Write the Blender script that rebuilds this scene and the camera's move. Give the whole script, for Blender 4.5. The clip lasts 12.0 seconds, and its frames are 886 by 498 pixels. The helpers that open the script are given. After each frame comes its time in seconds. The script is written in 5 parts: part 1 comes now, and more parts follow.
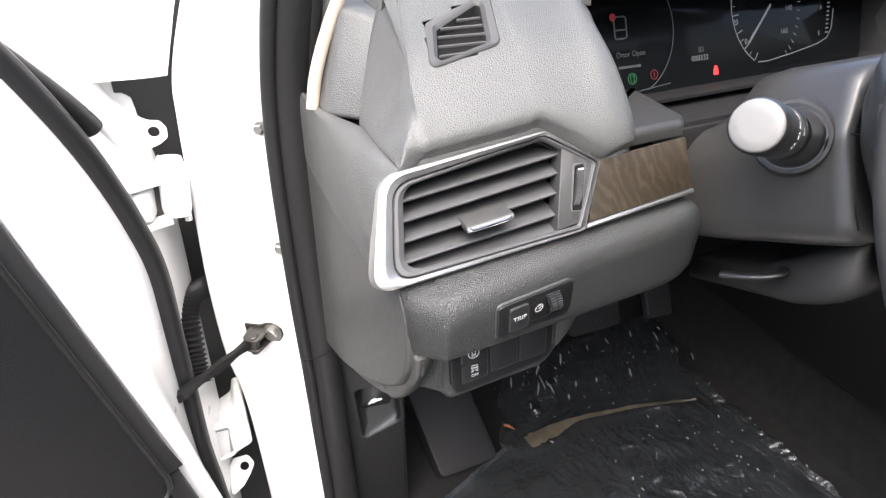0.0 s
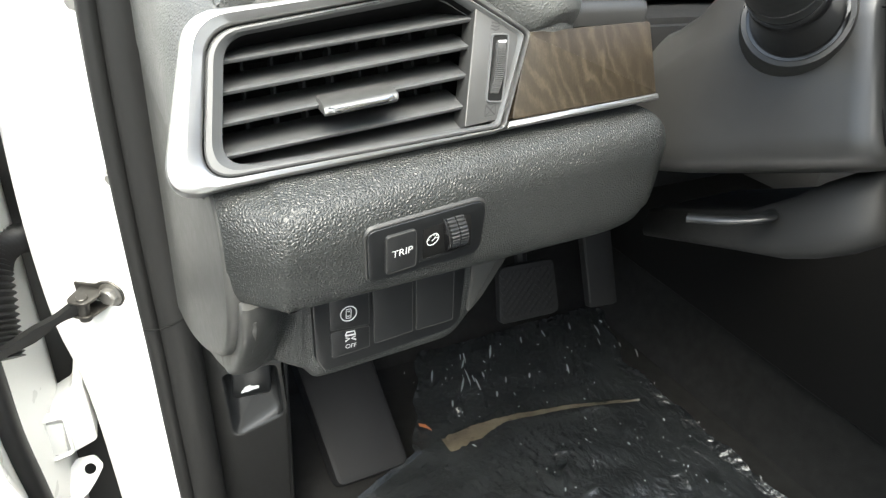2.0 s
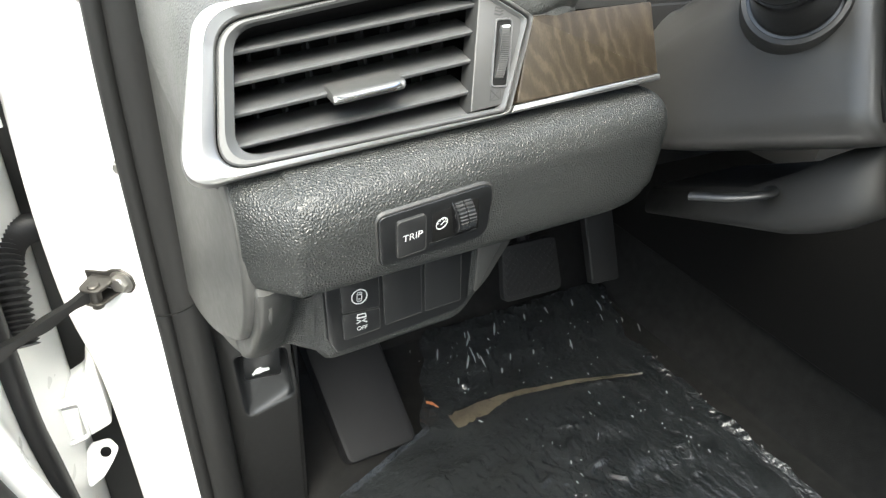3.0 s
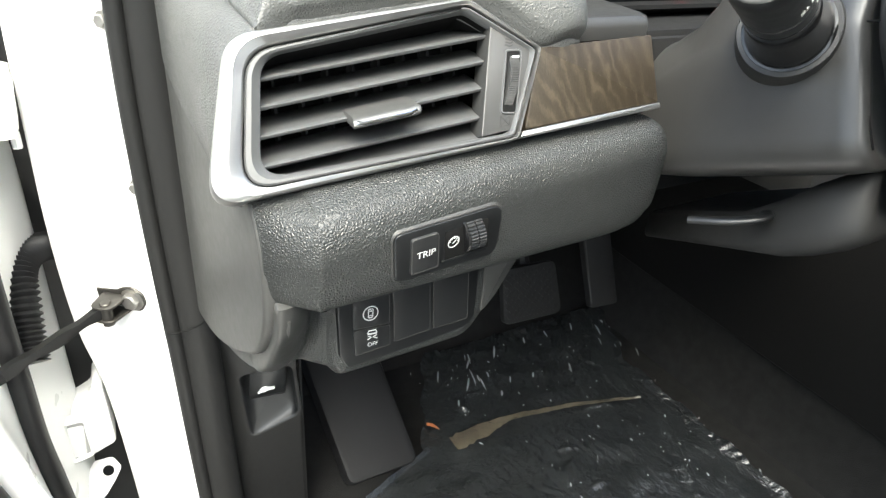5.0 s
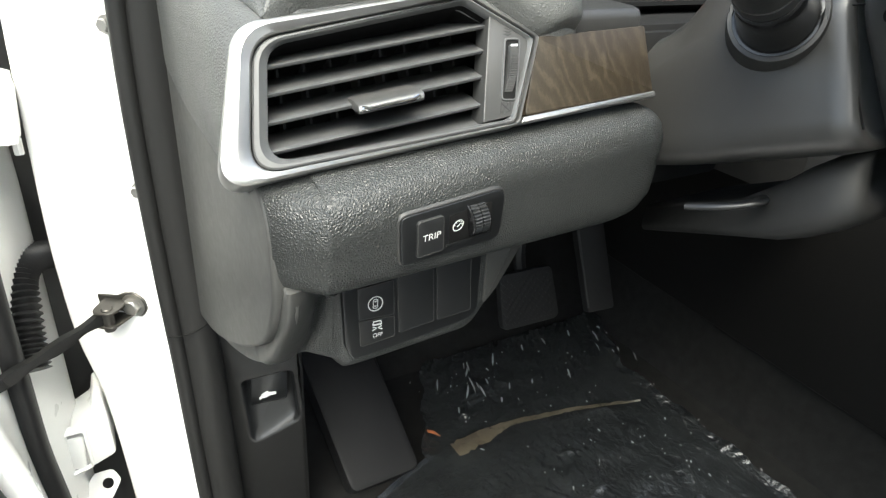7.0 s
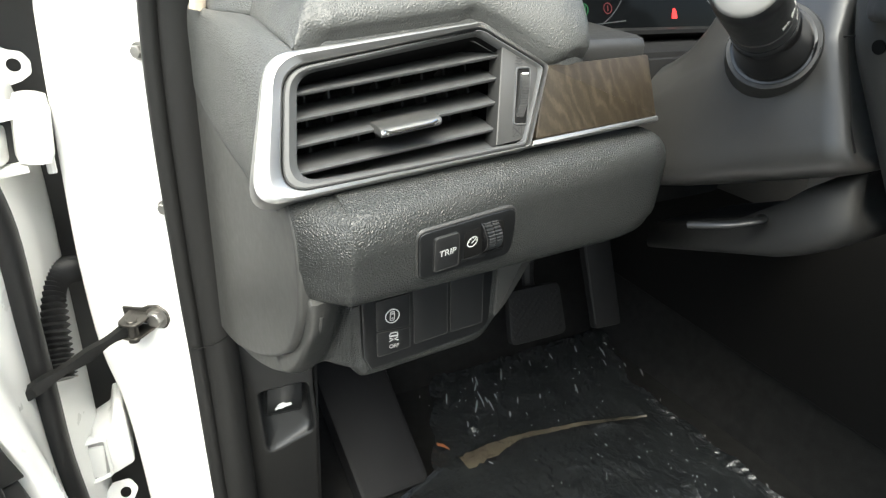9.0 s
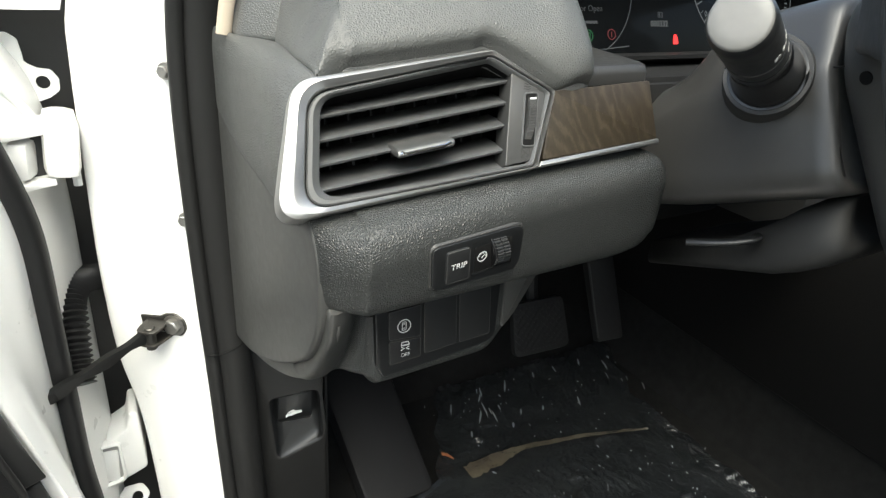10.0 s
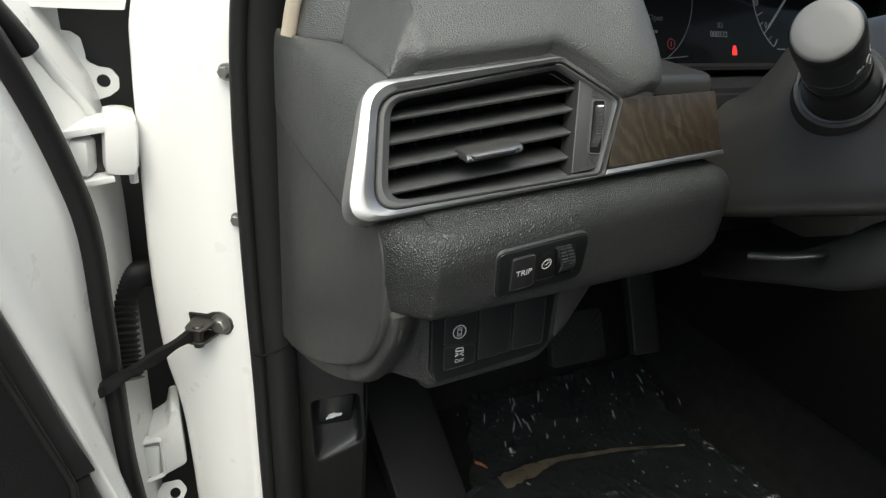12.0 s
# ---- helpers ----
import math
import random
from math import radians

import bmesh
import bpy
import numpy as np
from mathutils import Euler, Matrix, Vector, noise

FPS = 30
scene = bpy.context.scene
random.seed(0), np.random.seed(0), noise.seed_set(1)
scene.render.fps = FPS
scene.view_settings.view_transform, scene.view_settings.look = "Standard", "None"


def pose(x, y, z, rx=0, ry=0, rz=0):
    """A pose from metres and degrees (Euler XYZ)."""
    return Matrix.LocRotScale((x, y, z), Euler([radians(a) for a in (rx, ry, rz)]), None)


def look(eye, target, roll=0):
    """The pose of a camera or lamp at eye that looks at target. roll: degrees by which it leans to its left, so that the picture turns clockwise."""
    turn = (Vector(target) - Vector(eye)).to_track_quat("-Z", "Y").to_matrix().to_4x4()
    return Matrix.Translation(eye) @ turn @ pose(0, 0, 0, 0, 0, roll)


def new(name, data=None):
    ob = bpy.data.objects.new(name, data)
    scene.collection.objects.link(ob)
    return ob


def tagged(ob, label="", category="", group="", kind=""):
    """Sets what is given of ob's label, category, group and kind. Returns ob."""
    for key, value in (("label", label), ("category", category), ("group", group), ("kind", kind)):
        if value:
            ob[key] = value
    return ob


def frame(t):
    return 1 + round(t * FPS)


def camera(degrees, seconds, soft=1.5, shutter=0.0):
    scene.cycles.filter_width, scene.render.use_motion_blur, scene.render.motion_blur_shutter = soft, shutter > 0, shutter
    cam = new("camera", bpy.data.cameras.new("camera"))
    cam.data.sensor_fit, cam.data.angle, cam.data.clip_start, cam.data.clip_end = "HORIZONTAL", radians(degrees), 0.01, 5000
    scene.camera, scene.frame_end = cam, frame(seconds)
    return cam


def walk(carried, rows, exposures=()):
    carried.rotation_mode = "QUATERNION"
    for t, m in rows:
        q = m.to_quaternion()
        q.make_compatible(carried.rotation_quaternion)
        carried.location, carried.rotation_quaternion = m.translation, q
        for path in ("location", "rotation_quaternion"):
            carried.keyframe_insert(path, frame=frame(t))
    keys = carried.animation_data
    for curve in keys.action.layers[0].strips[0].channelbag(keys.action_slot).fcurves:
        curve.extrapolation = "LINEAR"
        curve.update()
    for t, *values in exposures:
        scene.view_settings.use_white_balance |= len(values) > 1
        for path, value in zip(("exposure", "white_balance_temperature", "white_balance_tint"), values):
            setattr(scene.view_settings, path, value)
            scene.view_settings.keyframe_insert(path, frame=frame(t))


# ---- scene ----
cam = camera(67.8, 12.0, soft=1.3)
PATH = [
    (0, (0.0319, 0.0259, 1.0695), (0.4071, 0.8039, 0.5657), -0.08),
    (0.5, (0.0480, 0.0374, 1.0324), (0.4994, 0.7634, 0.5136), 5.50),
    (1, (0.1007, 0.0754, 0.9934), (0.5915, 0.8022, 0.5128), 5.69),
    (1.5, (0.1266, 0.1039, 0.9552), (0.5927, 0.8413, 0.4664), 5.58),
    (2, (0.1272, 0.1057, 0.9429), (0.5743, 0.8516, 0.4492), 4.78),
    (2.5, (0.1245, 0.1041, 0.9471), (0.5828, 0.8462, 0.4581), 4.29),
    (3, (0.1198, 0.1032, 0.9492), (0.5606, 0.8332, 0.4269), 3.67),
    (5, (0.1044, 0.0934, 0.9530), (0.5583, 0.8389, 0.4651), 4.26),
    (5.5, (0.1045, 0.0923, 0.9550), (0.5556, 0.8397, 0.4672), 2.90),
    (6, (0.0884, 0.0945, 0.9530), (0.5259, 0.8508, 0.4665), 2.66),
    (6.5, (0.0907, 0.0867, 0.9406), (0.5529, 0.8356, 0.4658), 2.41),
    (7, (0.0918, 0.0835, 0.9375), (0.5616, 0.8370, 0.4776), 3.39),
    (9, (0.0763, 0.0677, 0.9467), (0.5420, 0.8372, 0.5097), 3.33),
    (9.5, (0.0674, 0.0590, 0.9550), (0.5319, 0.8371, 0.5322), 3.52),
    (10, (0.0609, 0.0526, 0.9575), (0.5258, 0.8318, 0.5372), 3.80),
    (10.5, (0.0570, 0.0518, 0.9524), (0.5167, 0.8274, 0.5198), 4.66),
    (11, (0.0350, 0.0649, 0.9542), (0.4740, 0.8616, 0.5389), 4.20),
    (11.5, (0.0432, 0.0598, 0.9563), (0.5002, 0.8500, 0.5480), 4.97),
    (12, (0.0389, 0.0660, 0.9532), (0.4760, 0.8658, 0.5417), 4.56),
]
EXPOSURES = [
    (0.0, 1.35, 6300, 12), (0.3, 0.75, 6200, 11), (0.6, -0.12, 6200, 9), (0.9, -0.1, 6250, 6), (1.3, 0.6, 6300, 3), (2.0, 1.55, 6350, 1), (2.5, 1.65, 6350, 1),
    (5.0, 1.65, 6350, 1), (7.0, 1.25, 6350, 0), (9.0, 1.2, 6400, 0), (9.5, 1.05, 6400, 0), (10.5, 0.38, 6400, 0), (12.0, -0.12, 6350, 1),
]
walk(cam, [(t, look(eye, target, roll)) for t, eye, target, roll in PATH], EXPOSURES)

# ---- light: an overcast sky through the open door and the glass ----
world = bpy.data.worlds.new("overcast")
scene.world = world
world.use_nodes = True
wn = world.node_tree.nodes
sky = wn.new("ShaderNodeTexSky")
sky.sky_type, sky.sun_disc = "NISHITA", False
sky.sun_elevation, sky.sun_rotation = radians(60), radians(-149)
sky.air_density, sky.dust_density, sky.ozone_density = 1.0, 6.0, 1.0
wn["Background"].inputs["Strength"].default_value = 0.24
world.node_tree.links.new(sky.outputs[0], wn["Background"].inputs["Color"])
sun = new("sun", bpy.data.lights.new("sun", "SUN"))
sun.data.energy, sun.data.angle, sun.data.color = 3.2, radians(60), (1.0, 0.97, 0.93)
sun.matrix_world = look((-1.1, -1.8, 4.0), (0, 0, 0))


# ---- materials ----
def material(name, color, rough=0.5, metal=0.0, vary=0.12, scale=40.0, bump=0.0, bump_scale=400.0, cells=False, spec=0.5, coat=0.0, fine=0.06, stretch=(1, 1, 1), depth=0.0005):
    """A surface with two scales of colour and gloss variation and a fine relief (noise, or leather cells)."""
    mat = bpy.data.materials.new(name)
    mat.use_nodes = True
    nt = mat.node_tree
    bs = nt.nodes["Principled BSDF"]
    bs.inputs["Metallic"].default_value = metal
    bs.inputs["Specular IOR Level"].default_value = spec
    bs.inputs["Coat Weight"].default_value = coat
    co = nt.nodes.new("ShaderNodeTexCoord")
    mp = nt.nodes.new("ShaderNodeMapping")
    mp.inputs["Scale"].default_value = stretch
    nt.links.new(co.outputs["Object"], mp.inputs["Vector"])

    def noisy(sc, detail):
        n = nt.nodes.new("ShaderNodeTexNoise")
        n.inputs["Scale"].default_value, n.inputs["Detail"].default_value = sc, detail
        nt.links.new(mp.outputs["Vector"], n.inputs["Vector"])
        return n

    big, small = noisy(scale * 0.2, 3), noisy(scale * 4, 4)
    add = nt.nodes.new("ShaderNodeMath")
    add.operation = "MULTIPLY_ADD"
    nt.links.new(small.outputs["Fac"], add.inputs[0])
    add.inputs[1].default_value = fine / max(vary, 0.01)
    nt.links.new(big.outputs["Fac"], add.inputs[2])
    ramp = nt.nodes.new("ShaderNodeMapRange")
    ramp.inputs["From Min"].default_value, ramp.inputs["From Max"].default_value = 0.3, 0.9
    ramp.inputs["To Min"].default_value, ramp.inputs["To Max"].default_value = 1 - vary, 1 + vary
    nt.links.new(add.outputs[0], ramp.inputs["Value"])
    mul = nt.nodes.new("ShaderNodeVectorMath")
    mul.operation = "SCALE"
    mul.inputs[0].default_value = color
    nt.links.new(ramp.outputs[0], mul.inputs["Scale"])
    nt.links.new(mul.outputs[0], bs.inputs["Base Color"])
    rr = nt.nodes.new("ShaderNodeMapRange")
    rr.inputs["To Min"].default_value, rr.inputs["To Max"].default_value = max(rough - 0.08, 0.02), min(rough + 0.08, 1)
    nt.links.new(small.outputs["Fac"], rr.inputs["Value"])
    nt.links.new(rr.outputs[0], bs.inputs["Roughness"])
    if bump:
        bp = nt.nodes.new("ShaderNodeBump")
        bp.inputs["Strength"].default_value, bp.inputs["Distance"].default_value = bump, depth
        if cells:
            vo = nt.nodes.new("ShaderNodeTexVoronoi")
            vo.feature = "DISTANCE_TO_EDGE"
            vo.inputs["Scale"].default_value = bump_scale
            warp = noisy(bump_scale * 0.45, 2)
            mix = nt.nodes.new("ShaderNodeVectorMath")
            mix.operation = "MULTIPLY_ADD"
            mix.inputs[1].default_value = (0.0006,) * 3
            nt.links.new(warp.outputs["Color"], mix.inputs[0])
            nt.links.new(mp.outputs["Vector"], mix.inputs[2])
            nt.links.new(mix.outputs[0], vo.inputs["Vector"])
            lim = nt.nodes.new("ShaderNodeMapRange")
            lim.interpolation_type = "SMOOTHSTEP"
            lim.inputs["From Min"].default_value, lim.inputs["From Max"].default_value = 0.0, 0.42
            nt.links.new(vo.outputs["Distance"], lim.inputs["Value"])
            nt.links.new(lim.outputs[0], bp.inputs["Height"])
        else:
            nt.links.new(noisy(bump_scale, 4).outputs["Fac"], bp.inputs["Height"])
        nt.links.new(bp.outputs[0], bs.inputs["Normal"])
    return mat


def glowing(name, color, strength):
    mat = bpy.data.materials.new(name)
    mat.use_nodes = True
    bs = mat.node_tree.nodes["Principled BSDF"]
    bs.inputs["Base Color"].default_value = (*[c * 0.06 for c in color], 1)
    bs.inputs["Emission Color"].default_value = (*color, 1)
    bs.inputs["Emission Strength"].default_value = strength
    return mat


def wood_material():
    mat = material("open_pore_wood", (0.09, 0.072, 0.052), 0.46, scale=60, vary=0.2, spec=0.3)
    nt = mat.node_tree
    bs = nt.nodes["Principled BSDF"]
    co = nt.nodes.new("ShaderNodeTexCoord")
    mp = nt.nodes.new("ShaderNodeMapping")
    mp.inputs["Location"].default_value = (0.035, 0.0, -0.055)
    mp.inputs["Scale"].default_value = (1.0, 0.3, 0.6)
    nt.links.new(co.outputs["Object"], mp.inputs["Vector"])
    wave = nt.nodes.new("ShaderNodeTexWave")
    wave.wave_type, wave.rings_direction = "RINGS", "Y"
    for key, value in (("Scale", 36.0), ("Distortion", 13.0), ("Detail", 4.0), ("Detail Scale", 0.8), ("Detail Roughness", 0.65)):
        wave.inputs[key].default_value = value
    nt.links.new(mp.outputs[0], wave.inputs["Vector"])
    pore = nt.nodes.new("ShaderNodeTexNoise")
    pore.inputs["Scale"].default_value, pore.inputs["Detail"].default_value = 1100.0, 5.0
    nt.links.new(mp.outputs[0], pore.inputs["Vector"])
    ramp = nt.nodes.new("ShaderNodeValToRGB")
    ramp.color_ramp.elements[0].color, ramp.color_ramp.elements[1].color = (0.0185, 0.0138, 0.0086, 1), (0.043, 0.0335, 0.0215, 1)
    ramp.color_ramp.elements[0].position, ramp.color_ramp.elements[1].position = 0.2, 1.0
    mid = ramp.color_ramp.elements.new(0.62)
    mid.color = (0.0255, 0.0196, 0.0123, 1)
    mix = nt.nodes.new("ShaderNodeMath")
    mix.operation = "MULTIPLY_ADD"
    mix.inputs[1].default_value = 1.05
    patch = nt.nodes.new("ShaderNodeTexNoise")
    patch.inputs["Scale"].default_value, patch.inputs["Detail"].default_value = 70.0, 3.0
    nt.links.new(mp.outputs[0], patch.inputs["Vector"])
    where = nt.nodes.new("ShaderNodeMath")
    where.operation = "MULTIPLY"
    nt.links.new(wave.outputs["Fac"], where.inputs[0])
    nt.links.new(patch.outputs["Fac"], where.inputs[1])
    nt.links.new(where.outputs[0], mix.inputs[0])
    sc = nt.nodes.new("ShaderNodeMath")
    sc.operation = "MULTIPLY"
    sc.inputs[1].default_value = 0.62
    nt.links.new(pore.outputs["Fac"], sc.inputs[0])
    nt.links.new(sc.outputs[0], mix.inputs[2])
    nt.links.new(mix.outputs[0], ramp.inputs["Fac"])
    nt.links.new(ramp.outputs[0], bs.inputs["Base Color"])
    bp = nt.nodes.new("ShaderNodeBump")
    bp.inputs["Strength"].default_value, bp.inputs["Distance"].default_value = 0.35, 0.0004
    nt.links.new(mix.outputs[0], bp.inputs["Height"])
    nt.links.new(bp.outputs[0], bs.inputs["Normal"])
    return mat


LEATHERY = material("grained_soft_plastic", (0.026, 0.0272, 0.0263), 0.38, bump=0.8, bump_scale=600, cells=True, vary=0.1, depth=0.0005)
PADDED = material("grained_dash_pad", (0.062, 0.0635, 0.061), 0.45, bump=0.5, bump_scale=520, spec=0.45, cells=True, vary=0.1, depth=0.0005)
COLUMN = material("column_dark_plastic", (0.031, 0.0303, 0.0288), 0.34, spec=0.6, bump=0.15, bump_scale=1600, vary=0.08)
SATIN = material("satin_grey_plastic", (0.041, 0.041, 0.039), 0.46, bump=0.12, bump_scale=1300, vary=0.08)
HARD = material("hard_dark_plastic", (0.036, 0.036, 0.035), 0.48, bump=0.15, bump_scale=1500, vary=0.1)
PANEL_BLACK = material("switch_black_plastic", (0.009, 0.0095, 0.010), 0.34, bump=0.08, bump_scale=1600, vary=0.12)
CLOSEOUT = material("dull_dark_plastic", (0.018, 0.018, 0.0175), 0.6, vary=0.12, bump=0.2, bump_scale=1300, spec=0.35)
BLACKOUT = material("matt_black_plastic", (0.008, 0.008, 0.008), 0.6, vary=0.12, bump=0.15, bump_scale=1300, spec=0.25)
# satin grey, paled so the colour carries the sky's brightness on the knob's end
KNOB_END = material("knob_end_lit_grey", (0.15, 0.148, 0.142), 0.5, vary=0.08, bump=0.1, bump_scale=1600)
GLOSSY = material("gloss_black_plastic", (0.008, 0.008, 0.0085), 0.22, vary=0.12, bump=0.05, bump_scale=1600)
KEY = material("key_black_plastic", (0.015, 0.0155, 0.016), 0.36, bump=0.08, bump_scale=1600, vary=0.12)
WHEEL = material("wheel_dark_leather", (0.042, 0.042, 0.0405), 0.46, bump=0.3, bump_scale=900, vary=0.1)
TABGREY = material("tab_satin_grey", (0.12, 0.12, 0.116), 0.38, metal=0.6, vary=0.06)
TRIM = material("door_black_trim", (0.011, 0.011, 0.0115), 0.5, spec=0.3, bump=0.4, bump_scale=500, cells=True, vary=0.1)
KICKS = material("kick_black_plastic", (0.022, 0.022, 0.0215), 0.5, bump=0.25, bump_scale=1300, vary=0.1)
KICKPANEL = material("kick_panel_plastic", (0.0095, 0.0095, 0.0094), 0.5, spec=0.35, bump=0.2, bump_scale=1300, vary=0.1)
PEDAL = material("pedal_black_rubber", (0.012, 0.012, 0.0122), 0.6, bump=0.2, bump_scale=900, vary=0.2, spec=0.3)
FOOT = material("footrest_black_plastic", (0.0075, 0.0075, 0.008), 0.65, bump=0.3, bump_scale=700, vary=0.15, spec=0.2)
LOUVRE = material("louvre_grey_plastic", (0.070, 0.071, 0.072), 0.34, bump=0.1, bump_scale=1500, vary=0.1)
PLATE = material("vent_plate_grey", (0.062, 0.063, 0.063), 0.40, bump=0.08, bump_scale=1500, vary=0.06)
DUCT = material("duct_dark_grey", (0.034, 0.034, 0.035), 0.5, vary=0.15, spec=0.4)
# near-black for hollows; the shade of slots, holes and recesses is put into it
DEEP = material("hollow_black", (0.005, 0.005, 0.005), 0.8, vary=0.2, spec=0.15)
CHROME = material("satin_chrome", (0.37, 0.368, 0.362), 0.40, metal=0.92, vary=0.05, bump=0.06, bump_scale=900, stretch=(0.2, 1, 1))
BRIGHT = material("polished_chrome", (0.6, 0.6, 0.59), 0.14, metal=1.0, vary=0.04)
WOOD = wood_material()
RUBBER = material("black_rubber", (0.011, 0.011, 0.0115), 0.44, bump=0.15, bump_scale=900, vary=0.2, spec=0.28)
PAINT = material("white_car_paint", (0.80, 0.80, 0.78), 0.3, coat=0.4, vary=0.012, scale=6, bump=0.0, fine=0.004)
BRACKET = material("phosphated_steel", (0.075, 0.071, 0.065), 0.42, metal=0.85, vary=0.25, scale=150, bump=0.15)
# grey for the floor of the hinge pocket, with the pocket's shade in it
POCKET_SHADE = material("pocket_shade_grey", (0.30, 0.30, 0.29), 0.5, vary=0.08)
STEEL = material("zinc_plated_steel", (0.36, 0.35, 0.33), 0.36, metal=1.0, vary=0.2, scale=150, bump=0.1)
DARKSTEEL = material("black_coated_steel", (0.007, 0.007, 0.007), 0.42, metal=0.0, spec=0.35, vary=0.3, scale=150, bump=0.2, bump_scale=500)
CARPET = material("black_carpet", (0.009, 0.009, 0.0088), 0.9, vary=0.4, scale=300, bump=1.0, bump_scale=900, spec=0.2)
CONSOLE = material("console_side_plastic", (0.0055, 0.0054, 0.0053), 0.8, vary=0.12, bump=0.15, bump_scale=900, spec=0.12)
FILM = material("clear_film_over_mat", (0.011, 0.012, 0.0125), 0.19, vary=0.85, scale=130, bump=0.75, bump_scale=150, spec=0.75, fine=0.5, depth=0.0025)
# pale colour that paints glints onto the creased film
GLINT = material("film_glint", (0.24, 0.25, 0.25), 0.2, vary=0.3, scale=300)
TAPE = material("yellowed_tape", (0.085, 0.072, 0.053), 0.11, vary=0.45, scale=90, bump=1.0, bump_scale=110, spec=1.0, depth=0.003)
LEAF = material("orange_scrap", (0.24, 0.075, 0.02), 0.6, vary=0.3, scale=200, bump=0.4)
BEIGE = material("beige_fabric", (0.36, 0.31, 0.245), 0.85, vary=0.06, scale=200, bump=0.3, bump_scale=1500)
MARK = material("white_print", (0.56, 0.57, 0.56), 0.5, vary=0.03)
PALEMARK = material("pale_grey_print", (0.30, 0.30, 0.295), 0.5, vary=0.05)
DARKMARK = material("dark_print", (0.012, 0.012, 0.012), 0.5, vary=0.05)
SCREEN = material("display_glass", (0.004, 0.0045, 0.005), 0.08, vary=0.1, spec=0.06)
ASPHALT = material("asphalt", (0.06, 0.06, 0.058), 0.85, vary=0.3, scale=30, bump=0.8, bump_scale=150)
HEADLINER = material("beige_headliner", (0.48, 0.44, 0.38), 0.9, vary=0.05, scale=60, bump=0.3, bump_scale=900)
RED = glowing("red_lamp", (1.0, 0.03, 0.03), 1.2)
DIMRED = glowing("dim_red_lamp", (0.5, 0.03, 0.03), 0.1)
GREEN = glowing("green_lamp", (0.03, 0.5, 0.12), 0.05)
DIGIT = glowing("display_white", (0.8, 0.82, 0.85), 0.06)
FAINT = glowing("display_faint_white", (0.45, 0.47, 0.5), 0.013)


# ---- building helpers ----
def vec(*p):
    return Vector(p)


def mapper(c, n, up=(0, 0, 1)):
    """Millimetres on a plane through c that faces n (right, up, proud) to the world."""
    c, n = Vector(c), Vector(n).normalized()
    u = Vector(up).cross(n).normalized()
    v = n.cross(u)
    return lambda a, b, h=0.0: c + (u * a + v * b + n * h) * 0.001


def rounded(corners, seg=5):
    """A closed outline from corners (x, y, radius)."""
    out, k = [], len(corners)
    for i, (x, y, r) in enumerate(corners):
        p = Vector((x, y))
        a = (Vector(corners[i - 1][:2]) - p)
        b = (Vector(corners[(i + 1) % k][:2]) - p)
        la, lb = a.length, b.length
        a, b = a / la, b / lb
        half = math.acos(max(-1, min(1, a.dot(b)))) / 2
        d = min(r / max(math.tan(half), 1e-3), la * 0.48, lb * 0.48)
        p0, p1 = p + a * d, p + b * d
        for s in range(seg + 1):
            f = s / seg
            out.append(p0 * (1 - f) ** 2 + p * 2 * f * (1 - f) + p1 * f * f)
    return out


def inset(pts, d):
    """The outline moved inwards by d."""
    area = sum(p.x * q.y - q.x * p.y for p, q in zip(pts, pts[1:] + pts[:1]))
    s = 1 if area > 0 else -1
    out = []
    for i, p in enumerate(pts):
        t = pts[(i + 1) % len(pts)] - pts[i - 1]
        t = t.normalized() if t.length > 1e-9 else Vector((1, 0))
        out.append(p + Vector((-t.y, t.x)) * d * s)
    return out


def rings(bm, loops, caps=(True, True), closed=True):
    made = [[bm.verts.new(p) for p in loop] for loop in loops]
    n = len(made[0])
    for a, b in zip(made, made[1:]):
        for i in range(n if closed else n - 1):
            j = (i + 1) % n
            bm.faces.new((a[i], a[j], b[j], b[i]))
    if caps[0]:
        bm.faces.new(made[0][::-1])
    if caps[1]:
        bm.faces.new(made[-1])
    return made


def prism(bm, pts, place, h0, h1, bevel=0.0):
    """An outline raised from h0 to h1 (millimetres) with a soft top edge."""
    loops = [[place(p.x, p.y, h0) for p in pts]]
    if bevel:
        loops += [[place(p.x, p.y, h1 - bevel) for p in pts], [place(p.x, p.y, h1 - bevel * 0.3) for p in inset(pts, bevel * 0.3)]]
        loops += [[place(p.x, p.y, h1) for p in inset(pts, bevel)]]
    else:
        loops += [[place(p.x, p.y, h1) for p in pts]]
    rings(bm, loops)


def spline(pts, n):
    """Points along a smooth line through pts, n to a stretch."""
    pts = [Vector(p) for p in pts]
    ext = [pts[0] * 2 - pts[1]] + pts + [pts[-1] * 2 - pts[-2]]
    out = []
    for i in range(1, len(ext) - 2):
        a, b, c, d = ext[i - 1 : i + 3]
        for s in range(n):
            t = s / n
            out.append(0.5 * ((2 * b) + (c - a) * t + (2 * a - 5 * b + 4 * c - d) * t * t + (3 * b - a - 3 * c + d) * t ** 3))
    return out + [pts[-1]]


